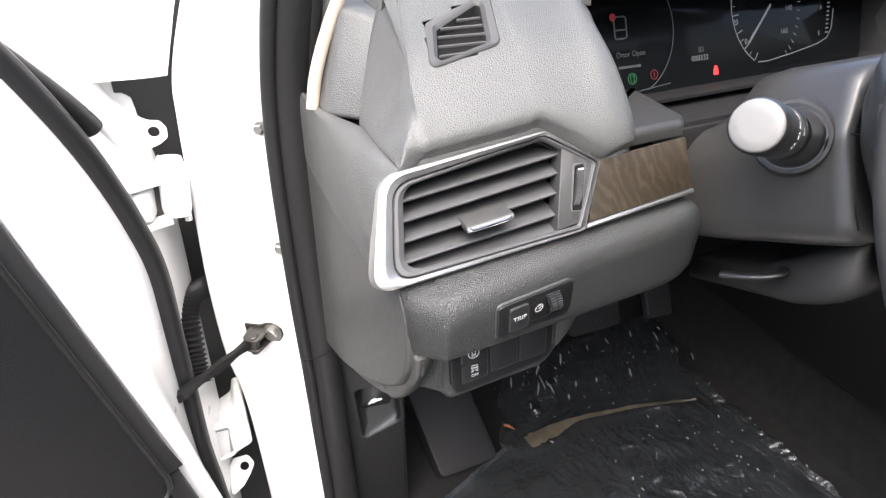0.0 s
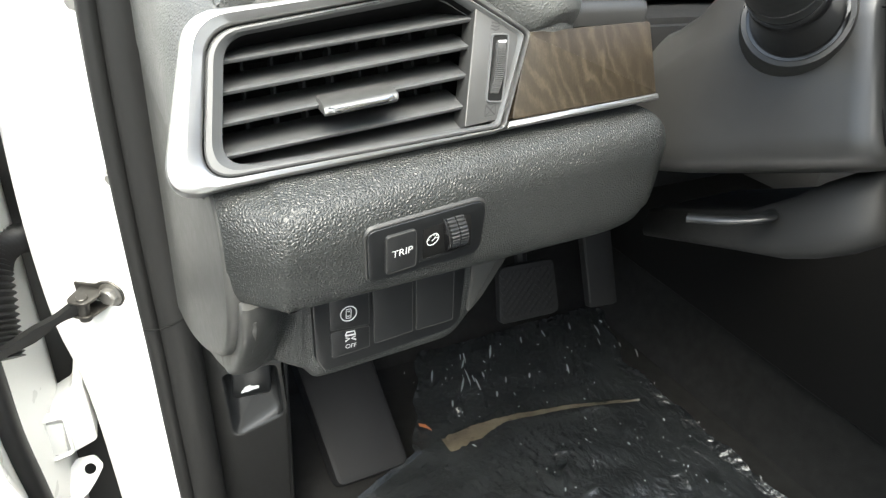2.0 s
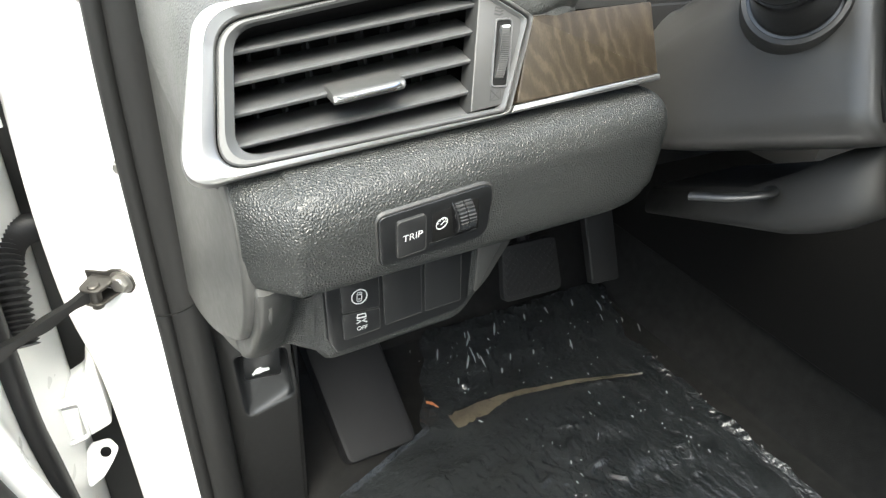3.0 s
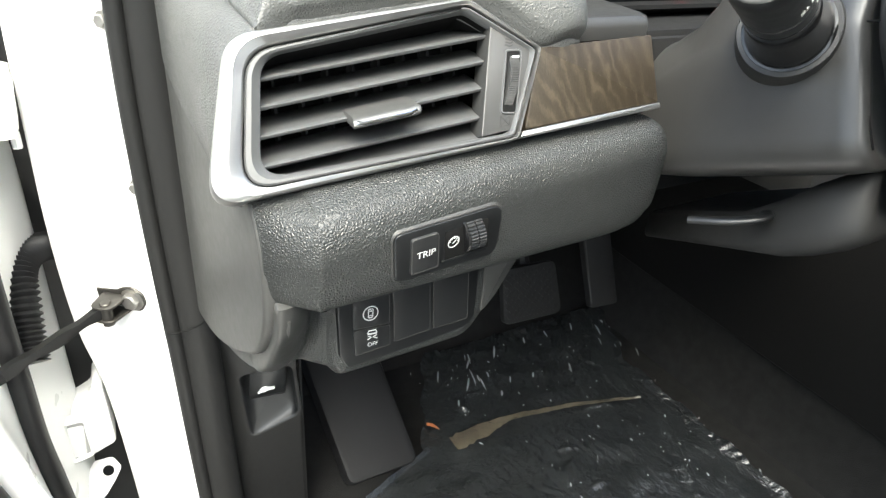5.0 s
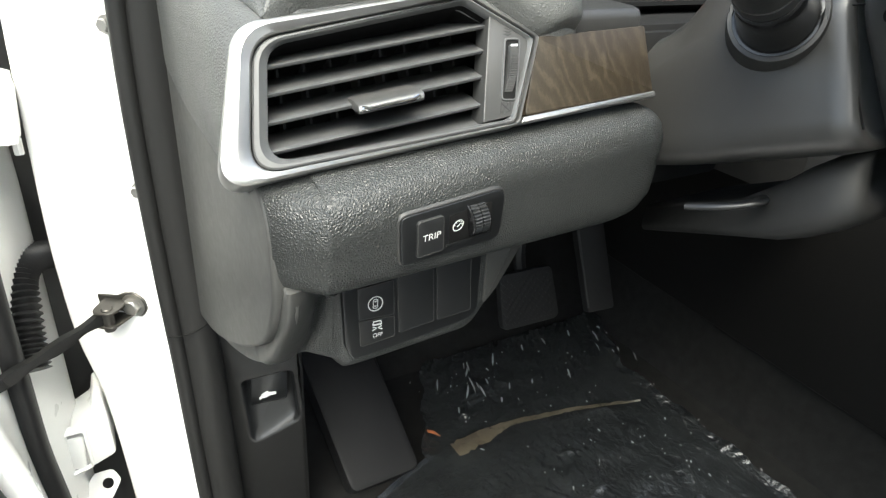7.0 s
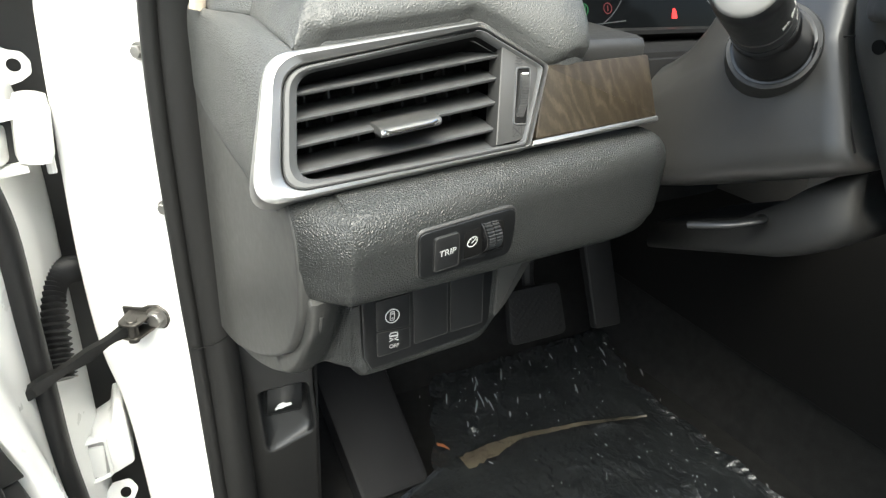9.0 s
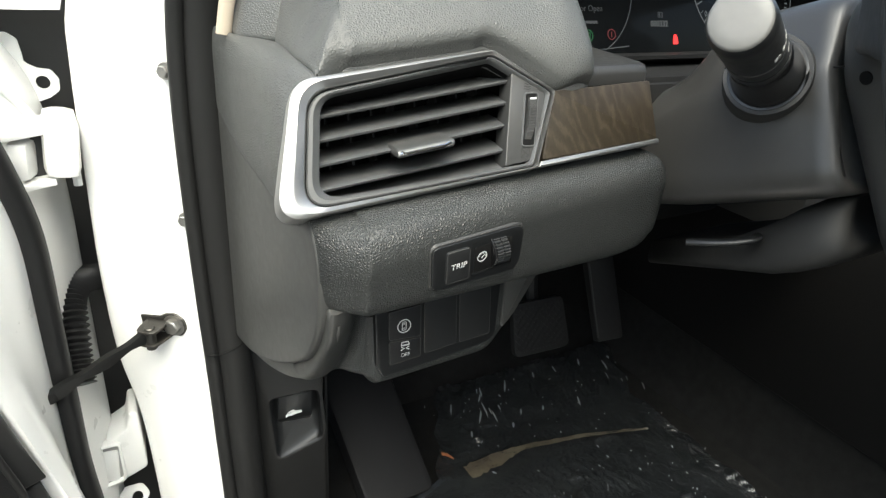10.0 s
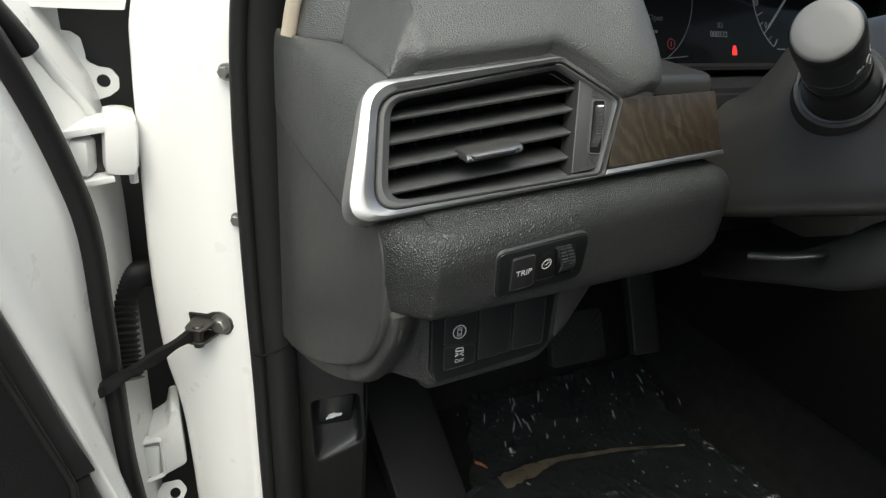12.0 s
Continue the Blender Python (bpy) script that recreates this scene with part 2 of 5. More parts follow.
def surface(bm, net, nu=4, nv=4, thick=0.0):
    """A smooth sheet through a net of control points, with thickness to its back along thick (a vector)."""
    rows = [spline(r, nv) for r in net]
    cols = [spline([r[j] for r in rows], nu) for j in range(len(rows[0]))]
    grid = [[c[i] for c in cols] for i in range(len(cols[0]))]
    sheet = lambda off: [[bm.verts.new(p + off) for p in r] for r in grid]
    sheets = [sheet(Vector((0, 0, 0)))] + ([sheet(Vector(thick))] if thick else [])
    for vs in sheets:
        for a, b in zip(vs, vs[1:]):
            for i in range(len(a) - 1):
                bm.faces.new((a[i], a[i + 1], b[i + 1], b[i]))
    if thick:
        rim = lambda vs: vs[0] + [r[-1] for r in vs[1:]] + vs[-1][-2::-1] + [r[0] for r in vs[-2:0:-1]]
        a, b = rim(sheets[0]), rim(sheets[1])
        for i in range(len(a)):
            j = (i + 1) % len(a)
            bm.faces.new((a[i], a[j], b[j], b[i]))


def tube(bm, path, radius, seg=12, caps=True, flat=1.0, up=(0, 0, 1)):
    """A round (or flattened) tube along a path; radius may be one number or one for each point."""
    path = [Vector(p) for p in path]
    radii = radius if isinstance(radius, (list, tuple)) else [radius] * len(path)
    loops, side = [], None
    for i, p in enumerate(path):
        t = (path[min(i + 1, len(path) - 1)] - path[max(i - 1, 0)]).normalized()
        if side is None:
            side = t.cross(Vector(up))
            side = (side if side.length > 0.05 else t.cross(Vector((1, 0, 0)))).normalized()
        side = (side - t * side.dot(t)).normalized()
        other = t.cross(side)
        loops.append([p + (side * math.cos(a) + other * math.sin(a) * flat) * radii[i] for a in [2 * math.pi * k / seg for k in range(seg)]])
    rings(bm, loops, (caps, caps))


def box(bm, centre, size, turn=(0, 0, 0), bevel=0.002):
    """A block with softened edges: centre and size in metres, turned by degrees."""
    m = pose(*centre, *turn)
    got = bmesh.ops.create_cube(bm, size=1.0, matrix=m @ Matrix.Diagonal((*size, 1)))
    edges = list({e for v in got["verts"] for e in v.link_edges})
    if bevel:
        bmesh.ops.bevel(bm, geom=edges, offset=bevel, segments=2, affect="EDGES", profile=0.6)


ORIGIN = {}


def thing(name, at, label, category, group="", kind=""):
    ob = new(name)
    ob.location = at
    ob.empty_display_size = 0.02
    ORIGIN[ob.name] = Vector(at)
    return tagged(ob, label, category, group, kind)


def part(name, bm, mat, parent=None, label="", smooth=38, at=None):
    """One mesh from a bmesh in world places, under a thing or a part (or, with at, a thing of its own)."""
    bmesh.ops.recalc_face_normals(bm, faces=bm.faces)
    for f in bm.faces:
        f.smooth = True
    for e in bm.edges:
        e.smooth = len(e.link_faces) == 2 and e.calc_face_angle(0.0) < radians(smooth)
    base = ORIGIN[parent.name] if parent else Vector(at or (0, 0, 0))
    bmesh.ops.translate(bm, verts=bm.verts, vec=-base)
    me = bpy.data.meshes.new(name)
    bm.to_mesh(me)
    bm.free()
    me.materials.append(mat)
    ob = new(name, me)
    if parent:
        ob.parent = parent
    else:
        ob.location = base
    ORIGIN[ob.name] = base
    return tagged(ob, label)


def lettering(name, text, place, a, b, height, mat, parent, rise=0.3, slant=0.0, h=0.0, label="", width=1.0, lean=0.0):
    """Raised print, centred at (a, b) millimetres on a plane."""
    cu = bpy.data.curves.new(name, "FONT")
    cu.body, cu.align_x, cu.align_y, cu.size, cu.extrude, cu.offset = text, "CENTER", "CENTER", 1.0, 0.02, -0.004
    tmp = bpy.data.objects.new(name, cu)
    me = bpy.data.meshes.new_from_object(tmp)
    bpy.data.objects.remove(tmp)
    bm = bmesh.new()
    bm.from_mesh(me)
    bpy.data.meshes.remove(me)
    size = height / 0.69
    for v in bm.verts:
        x, y = v.co.x * size * width, v.co.y * size
        v.co = place(a + x * math.cos(slant) - y * math.sin(slant) + y * lean, b + x * math.sin(slant) + y * math.cos(slant), h + (rise if v.co.z > 0 else 0))
    return part(name, bm, mat, parent, label, smooth=20)


def stroke(bm, place, pts, width, h=0.2, closed=False):
    """A flat printed line of some width (millimetres) on a plane."""
    pts = [Vector(p) for p in pts]
    n = len(pts)
    sides = []
    for i in range(n):
        t = (pts[(i + 1) % n] - pts[i - 1]) if closed else (pts[min(i + 1, n - 1)] - pts[max(i - 1, 0)])
        t.normalize()
        o = Vector((-t.y, t.x)) * width / 2
        sides.append((pts[i] + o, pts[i] - o))
    loop = [[place(a.x, a.y, -0.1), place(a.x, a.y, h), place(b.x, b.y, h), place(b.x, b.y, -0.1)] for a, b in sides]
    if closed:
        loop.append(loop[0])
    rings(bm, loop, (not closed, not closed))


def circle(a, b, r, n=24, r2=None, start=0.0, sweep=2 * math.pi):
    return [(a + r * math.cos(start + sweep * i / n), b + (r2 or r) * math.sin(start + sweep * i / n)) for i in range(n)]


# ---- the setting: ground outside, car floor, bulkhead, tunnel, roof, door pillar ----
def sheet_box(name, lo, hi, mat, label, bevel=0.004):
    bm = bmesh.new()
    c = [(a + b) / 2 for a, b in zip(lo, hi)]
    box(bm, c, [b - a for a, b in zip(lo, hi)], bevel=bevel)
    return tagged(part(name, bm, mat, at=(c[0], c[1], lo[2])), label, kind="structure")


bm = bmesh.new()
box(bm, (0, 0, -0.05), (300, 300, 0.1), bevel=0)
tagged(part("ground", bm, ASPHALT, at=(0, 0, 0)), "grey asphalt of the parking ground outside", kind="structure")
sheet_box("floor", (0.20, -1.3, 0.225), (1.75, 0.86, 0.25), CARPET, "black carpeted car floor under the pedals")
bm = bmesh.new()
surface(bm, [[(x, 0.84, 0.245), (x, 0.90, 0.29), (x, 0.98, 0.42), (x, 1.03, 0.60), (x, 1.05, 0.95)] for x in (0.17, 0.6, 1.1, 1.75)], 3, 4, (0, 0.03, -0.02))
tagged(part("wall_front", bm, CARPET, at=(0.9, 0.95, 0.25)), "black carpeted toe board and bulkhead", kind="structure")
# far wall, rear wall and roof are unseen, added to close off the sky
sheet_box("wall_right", (1.72, -1.3, 0.2), (1.76, 1.05, 0.92), HARD, "dark trim of the far door")
sheet_box("wall_rear", (0.20, -1.34, 0.2), (1.76, -1.30, 1.0), HARD, "dark rear bulkhead of the cabin")
# unseen wall, added on the left to keep light off footwell and console
sheet_box("shade_wall_left", (0.16, -1.30, 0.2), (0.21, -0.45, 1.36), HARD, "unseen dark wall that shades the footwell")
# the front edge is set by how much light the dash needs
sheet_box("roof", (0.22, -1.3, 1.36), (1.70, -0.08, 1.39), HEADLINER, "beige headliner of the car roof")
sheet_box("sill", (0.06, -0.9, 0.10), (0.21, 0.40, 0.24), PAINT, "white painted door sill", bevel=0.02)

# hinge pillar: a white painted panel, bowed in plan, leaning with height
PILLAR_LEFT = [(0.12, 0.092), (0.34, 0.086), (0.45, 0.080), (0.53, 0.068), (0.63, 0.064), (0.74, 0.066), (0.84, 0.069), (0.89, 0.074), (0.97, 0.100), (1.10, 0.150)]
net = []
for z, left in PILLAR_LEFT:
    dx = left - 0.066
    sx = max(0.0, z - 0.9) * 0.35
    net.append([(0.192 + sx, 0.680, z), (0.152 + sx, 0.664, z), (0.130 + dx * 0.3, 0.681, z), (0.099 + dx * 0.6, 0.708, z), (0.075 + dx, 0.729, z), (left + 0.001, 0.742, z), (left + 0.007, 0.775, z), (left + 0.03, 0.85, z)])
bm = bmesh.new()
surface(bm, net, 4, 5, (0.05, 0.06, 0))
tagged(part("hinge_pillar", bm, PAINT, at=(0.12, 0.70, 0.12)), "white painted door hinge pillar of the car body", kind="structure")
# fender edge, and a dark panel that paints the gap's shade behind the hinges
bm = bmesh.new()
surface(bm, [[(x, 0.752 + 0.25 * max(0, 0.0 - x), z) for x in (-0.35, -0.1, 0.03, left - 0.0035)] for z, left in ((0.884, 0.0735), (0.92, 0.084), (0.97, 0.100), (1.10, 0.150))], 4, 3, (0, 0.02, 0))
tagged(part("fender", bm, PAINT, at=(0.0, 0.75, 0.884)), "white painted rear edge of the front fender", kind="structure")
sheet_box("fender_gap_shade", (-0.3, 0.845, 0.1), (0.12, 0.88, 1.1), HARD, "dark panel painting the shaded gap between fender and door")
bm = bmesh.new()
surface(bm, [[(-0.30, 0.84, z), (-0.05, 0.80, z), (0.030, 0.800, z), (0.040, 0.803, z), (0.046, 0.830, z)] for z in (0.1, 0.35, 0.6, 0.768)], 2, 3, (0, 0.02, 0))
tagged(part("fender_flange", bm, PAINT, at=(0.0, 0.83, 0.1)), "white painted inner flange of the fender", kind="structure")
bm = bmesh.new()
tube(bm, spline([(-0.008, 0.711, 0.868), (0.0005, 0.7215, 0.851), (0.0095, 0.7317, 0.8302), (0.0199, 0.7456, 0.8125), (0.0295, 0.7595, 0.792), (0.031, 0.763, 0.789)], 5), [0.0058] * 25 + [0.003], 12)
tagged(part("flange_rib", bm, PAINT, at=(0.012, 0.784, 0.78)), "white painted stiffening rib on the fender flange", kind="structure")

bm = bmesh.new()
tube(bm, [(0.0325, 0.8010, 0.72), (0.0335, 0.8005, 0.61), (0.0345, 0.800, 0.45)], 0.0022, 10)
tagged(part("flange_seam", bm, PAINT, at=(0.033, 0.80, 0.45)), "raised seam on the white painted fender flange", kind="structure")

# ---- weatherstrip and pillar finisher ----
def along(z):
    return 0.35 * max(0.0, z - 0.86) ** 1.15 * 2.0


strip = thing("weatherstrip", (0.16, 0.645, 0.2), "black rubber weatherstrip along the door opening", "weatherstrip")
zs = [0.14, 0.25, 0.34, 0.45, 0.54, 0.63, 0.71, 0.80, 0.88, 0.95, 1.02, 1.12]
base = [0.170, 0.164, 0.161, 0.158, 0.156, 0.153, 0.151, 0.150, 0.152, 0.158, 0.168, 0.185]
bm = bmesh.new()
tube(bm, spline([(x - 0.0050, 0.640 - along(z) * 0.3, z) for x, z in zip(base, zs)], 5), 0.0080, 16, flat=0.95)
part("bulb", bm, KICKPANEL, strip)
bm = bmesh.new()
tube(bm, spline([(x + 0.0165, 0.637 - along(z) * 0.3, z) for x, z in zip(base, zs)], 5), 0.0095, 20, flat=1.72)
part("lip", bm, KICKPANEL, strip)
bm = bmesh.new()
tube(bm, spline([(x + 0.0345, 0.640 - along(z) * 0.3, z) for x, z in zip(base, zs) if z > 0.58], 5), 0.0085, 12)
part("finisher", bm, KICKPANEL, strip)
bm = bmesh.new()
tube(bm, spline([(0.1440, 0.6325, 0.5742), (0.152, 0.6285, 0.5745), (0.170, 0.6268, 0.578), (0.185, 0.6300, 0.586)], 5), 0.0006, 8)
part("joint", bm, DEEP, strip)
bm = bmesh.new()
tube(bm, spline([(0.1715, 0.576, 0.886), (0.178, 0.578, 0.915), (0.192, 0.58, 0.950), (0.213, 0.58, 0.988), (0.265, 0.575, 1.06)], 5), 0.0058, 10, flat=0.5, up=(0, 1, 0))
part("pillar_trim", bm, BEIGE, at=(0.178, 0.62, 0.872))
tagged(bpy.data.objects["pillar_trim"], "beige fabric edge of the windscreen pillar trim", "pillar trim")

bm = bmesh.new()
front = [(0.1745, 0.557, 0.884), (0.2060, 0.511, 0.886), (0.2360, 0.549, 0.962), (0.2030, 0.577, 0.968)]
lo = [bm.verts.new(p) for p in front]
hi = [bm.verts.new((x + 0.006, y + 0.075, z + 0.004)) for x, y, z in front]
bm.faces.new(lo)
bm.faces.new(hi[::-1])
for i in range(4):
    bm.faces.new((lo[i], lo[(i + 1) % 4], hi[(i + 1) % 4], hi[i]))
bmesh.ops.bevel(bm, geom=list(bm.edges), offset=0.007, segments=4, affect="EDGES", profile=0.5)
part("pillar_cover", bm, PADDED, at=(0.2, 0.56, 0.884), smooth=60)
tagged(bpy.data.objects["pillar_cover"], "dark grained cover at the foot of the windscreen pillar", "pillar trim")

# ---- dashboard ----
dash = thing("dashboard", (0.30, 0.42, 0.66), "black grained dashboard with padded knee bolster", "dashboard")

# where the demister vent opens in the pad
UP = mapper((0.2315, 0.461, 0.941), (-0.169, -0.481, 0.86), (0, 1, 0))
vent_rim = rounded([(-0.8, -0.5, 7), (60.6, 0.9, 9), (80.0, 54.7, 7), (16.4, 43.1, 9)], 7)
SLOT = [(9.6, 5.1), (52.3, 7.9), (68.3, 48.6), (23.2, 34.8)]
vent_hole = rounded([(a, b, 4) for a, b in SLOT], 7)


def inside(pts, a, b):
    hit = False
    for p, q in zip(pts, pts[1:] + pts[:1]):
        if (p.y > b) != (q.y > b) and a < p.x + (q.x - p.x) * (b - p.y) / (q.y - p.y):
            hit = not hit
    return hit


def bezel_line(x):
    """Where the upper edge of the vent bezel runs, by its place across the car."""
    f = (x - 0.1756) / (0.305 - 0.1756)
    return Vector((x, 0.427 - 0.0106 * f, 0.8812 + 0.0167 * f))


net = [
    [(0.1960, 0.4300, 0.8770), (0.1960, 0.438, 0.879), (0.1950, 0.448, 0.881), (0.1950, 0.460, 0.883), (0.195, 0.478, 0.884), (0.196, 0.497, 0.886), (0.198, 0.51, 0.887)],
    [(0.1905, 0.4265, 0.8830), (0.1900, 0.435, 0.8850), (0.1890, 0.446, 0.8870), (0.1885, 0.460, 0.8890), (0.189, 0.478, 0.8905), (0.190, 0.497, 0.892), (0.1915, 0.51, 0.893)],
    [(0.1918, 0.4263, 0.8850), (0.1930, 0.4335, 0.8910), (0.1950, 0.4410, 0.8970), (0.1985, 0.453, 0.9035), (0.2015, 0.466, 0.915), (0.209, 0.487, 0.931), (0.222, 0.545, 0.965)],
    [(0.1935, 0.4258, 0.8855), (0.1965, 0.4285, 0.8935), (0.2010, 0.4330, 0.9035), (0.2090, 0.445, 0.9170), (0.2130, 0.460, 0.935), (0.220, 0.481, 0.955), (0.236, 0.535, 0.986)],
]
for x in (0.209, 0.220, 0.245, 0.270, 0.292, 0.304):
    b = bezel_line(x)
    net.append([b + Vector(d) for d in ((0, 0.0065, -0.001), (0, 0.0040, 0.0040), (0.0005, 0.0016, 0.0100), (0.002, 0.0055, 0.0190), (0.004, 0.022, 0.0365), (0.008, 0.050, 0.0620), (0.016, 0.11, 0.0950))])
net += [
    [(0.324, 0.4130, 0.8865), (0.325, 0.4105, 0.8920), (0.327, 0.4085, 0.8985), (0.333, 0.412, 0.909), (0.339, 0.427, 0.927), (0.346, 0.453, 0.953), (0.358, 0.510, 0.986)],
    [(0.346, 0.4025, 0.8730), (0.348, 0.3990, 0.8780), (0.352, 0.3970, 0.8860), (0.357, 0.402, 0.901), (0.362, 0.417, 0.921), (0.367, 0.443, 0.949), (0.374, 0.500, 0.983)],
    [(0.364, 0.4030, 0.8740), (0.366, 0.3985, 0.8795), (0.3690, 0.3965, 0.8865), (0.375, 0.402, 0.897), (0.3795, 0.416, 0.912), (0.380, 0.440, 0.938), (0.383, 0.488, 0.971)],
    [(0.3765, 0.404, 0.8740), (0.378, 0.402, 0.8790), (0.381, 0.403, 0.8840), (0.387, 0.413, 0.889), (0.3915, 0.432, 0.902), (0.3885, 0.452, 0.924), (0.392, 0.487, 0.960)],
    [(0.379, 0.412, 0.8720), (0.382, 0.412, 0.8735), (0.385, 0.414, 0.8745), (0.394, 0.428, 0.876), (0.402, 0.452, 0.884), (0.402, 0.475, 0.908), (0.404, 0.505, 0.948)],
]
bm = bmesh.new()
surface(bm, net, 8, 8, (0, 0.004, -0.012))
e0, ea, eb = UP(0, 0), UP(1000, 0) - UP(0, 0), UP(0, 1000) - UP(0, 0)
cut_out = inset(vent_rim, 1.0)
gone = [f for f in bm.faces if inside(cut_out, (f.calc_center_median() - e0).dot(ea) * 1000, (f.calc_center_median() - e0).dot(eb) * 1000) and f.calc_center_median().z > 0.92]
bmesh.ops.delete(bm, geom=gone, context="FACES")
part("upper_pad", bm, PADDED, dash, "black grained upper dash pad", smooth=80)
# hood over the instruments and the flat dash top
bm = bmesh.new()
surface(bm, [[(0.40, 0.487, 0.985), (0.43, 0.62, 1.0), (0.45, 1.0, 0.985)], [(0.60, 0.482, 1.0), (0.60, 0.62, 1.015), (0.6, 1.0, 0.99)], [(0.80, 0.47, 0.985), (0.80, 0.62, 1.0), (0.8, 1.0, 0.98)], [(1.6, 0.5, 0.95), (1.6, 0.62, 0.965), (1.6, 1.0, 0.965)]], 4, 4, (0, 0, -0.012))
part("hood", bm, PADDED, dash)
bm = bmesh.new()
surface(bm, [[(0.222, 0.60, 0.930), (0.21, 0.75, 0.935), (0.22, 1.02, 0.945)], [(0.262, 0.525, 0.984), (0.29, 0.75, 1.0), (0.30, 1.02, 0.985)], [(0.40, 0.50, 0.978), (0.43, 0.75, 1.0), (0.46, 1.02, 0.985)]], 4, 4, (0, 0, -0.012))
part("dash_top", bm, PADDED, dash)
bm = bmesh.new()
box(bm, (1.28, 0.62, 0.80), (0.95, 0.3, 0.30), bevel=0.03)
part("passenger_fascia", bm, KICKS, dash)

# end cap facing the door opening
cap = mapper((0.1735, 0.50, 0.75), (-1, 0, 0.0))
cy = lambda y, z: Vector(((0.50 - y) * 1000, (z - 0.75) * 1000))
curve = lambda pts: spline([cy(*q) for q in pts], 6)
outline = curve([(0.640, 0.588), (0.577, 0.606), (0.515, 0.634), (0.461, 0.665), (0.411, 0.701), (0.387, 0.736), (0.3815, 0.765), (0.385, 0.790), (0.398, 0.806), (0.414, 0.815)])
outline += curve([(0.46, 0.812), (0.55, 0.815), (0.640, 0.830)])
bm = bmesh.new()
loops = [[cap(p.x, p.y, -9) for p in outline]]
for k in range(7):
    a = math.pi / 2 * k / 6
    loops.append([cap(p.x, p.y, -3 * (1 - math.sin(a))) for p in inset(outline, 3 * (1 - math.cos(a)))])
crown = cy(0.505, 0.735)
edge_loop = inset(outline, 3)
for f, h in ((0.06, 0.25), (0.16, 0.6), (0.3, 1.0), (0.5, 1.3), (0.75, 1.5), (0.97, 1.5)):
    loops.append([cap(*p.lerp(crown, f), h) for p in edge_loop])
rings(bm, loops)
part("end_cap", bm, SATIN, dash, "smooth dark grey end cap")
outline = curve([(0.640, 0.575), (0.549, 0.606), (0.480, 0.638), (0.440, 0.664), (0.408, 0.693), (0.383, 0.728), (0.378, 0.742)]) + [cy(0.395, 0.750), cy(0.45, 0.750), cy(0.640, 0.70)]
bm = bmesh.new()
prism(bm, outline, lambda a, b, h: cap(a, b, h) + Vector((0.0075, 0.0, 0.0)), -5, 0, 3)
part("lower_end_trim", bm, SATIN, dash)
# grained side skin between the end cap, the vent and the pad, rolled over at the top
bm = bmesh.new()
surface(bm, [
    [(0.1720, 0.412, 0.8005), (0.1710, 0.44, 0.7995), (0.1725, 0.49, 0.8010), (0.1740, 0.55, 0.8035), (0.1745, 0.60, 0.8125), (0.175, 0.645, 0.8225)],
    [(0.1700, 0.410, 0.8030), (0.1690, 0.44, 0.8020), (0.1705, 0.49, 0.8035), (0.1718, 0.55, 0.8060), (0.1722, 0.60, 0.8150), (0.173, 0.645, 0.825)],
    [(0.1680, 0.404, 0.8300), (0.1655, 0.44, 0.8310), (0.1695, 0.50, 0.8330), (0.1708, 0.55, 0.836), (0.1718, 0.60, 0.840), (0.173, 0.645, 0.845)],
    [(0.1780, 0.416, 0.8600), (0.1690, 0.450, 0.8630), (0.1690, 0.50, 0.8640), (0.1700, 0.55, 0.866), (0.1715, 0.60, 0.867), (0.173, 0.645, 0.868)],
    [(0.1825, 0.424, 0.8710), (0.1735, 0.455, 0.8775), (0.1715, 0.50, 0.8805), (0.1718, 0.55, 0.880), (0.1722, 0.60, 0.879), (0.174, 0.645, 0.879)],
    [(0.1865, 0.425, 0.8780), (0.1800, 0.456, 0.8865), (0.1790, 0.50, 0.8905), (0.1735, 0.55, 0.886), (0.1735, 0.60, 0.8845), (0.175, 0.645, 0.884)],
    [(0.1910, 0.4255, 0.8832), (0.1878, 0.460, 0.8890), (0.1890, 0.50, 0.8915), (0.1780, 0.55, 0.8890), (0.1765, 0.60, 0.8865), (0.178, 0.645, 0.886)],
    [(0.1945, 0.436, 0.8780), (0.1935, 0.46, 0.8820), (0.1960, 0.50, 0.8840), (0.1880, 0.56, 0.8830), (0.186, 0.60, 0.882), (0.186, 0.645, 0.88)],
], 6, 6, (0.004, 0, -0.006))
part("side_skin", bm, PADDED, dash, "grained side skin of the dashboard", smooth=75)


# knee bolster: a rounded beam across the lower dash
def bolster_top(x):
    return min(0.810 + 0.12 * (x - 0.18), 0.8255 + 0.035 * (x - 0.32))


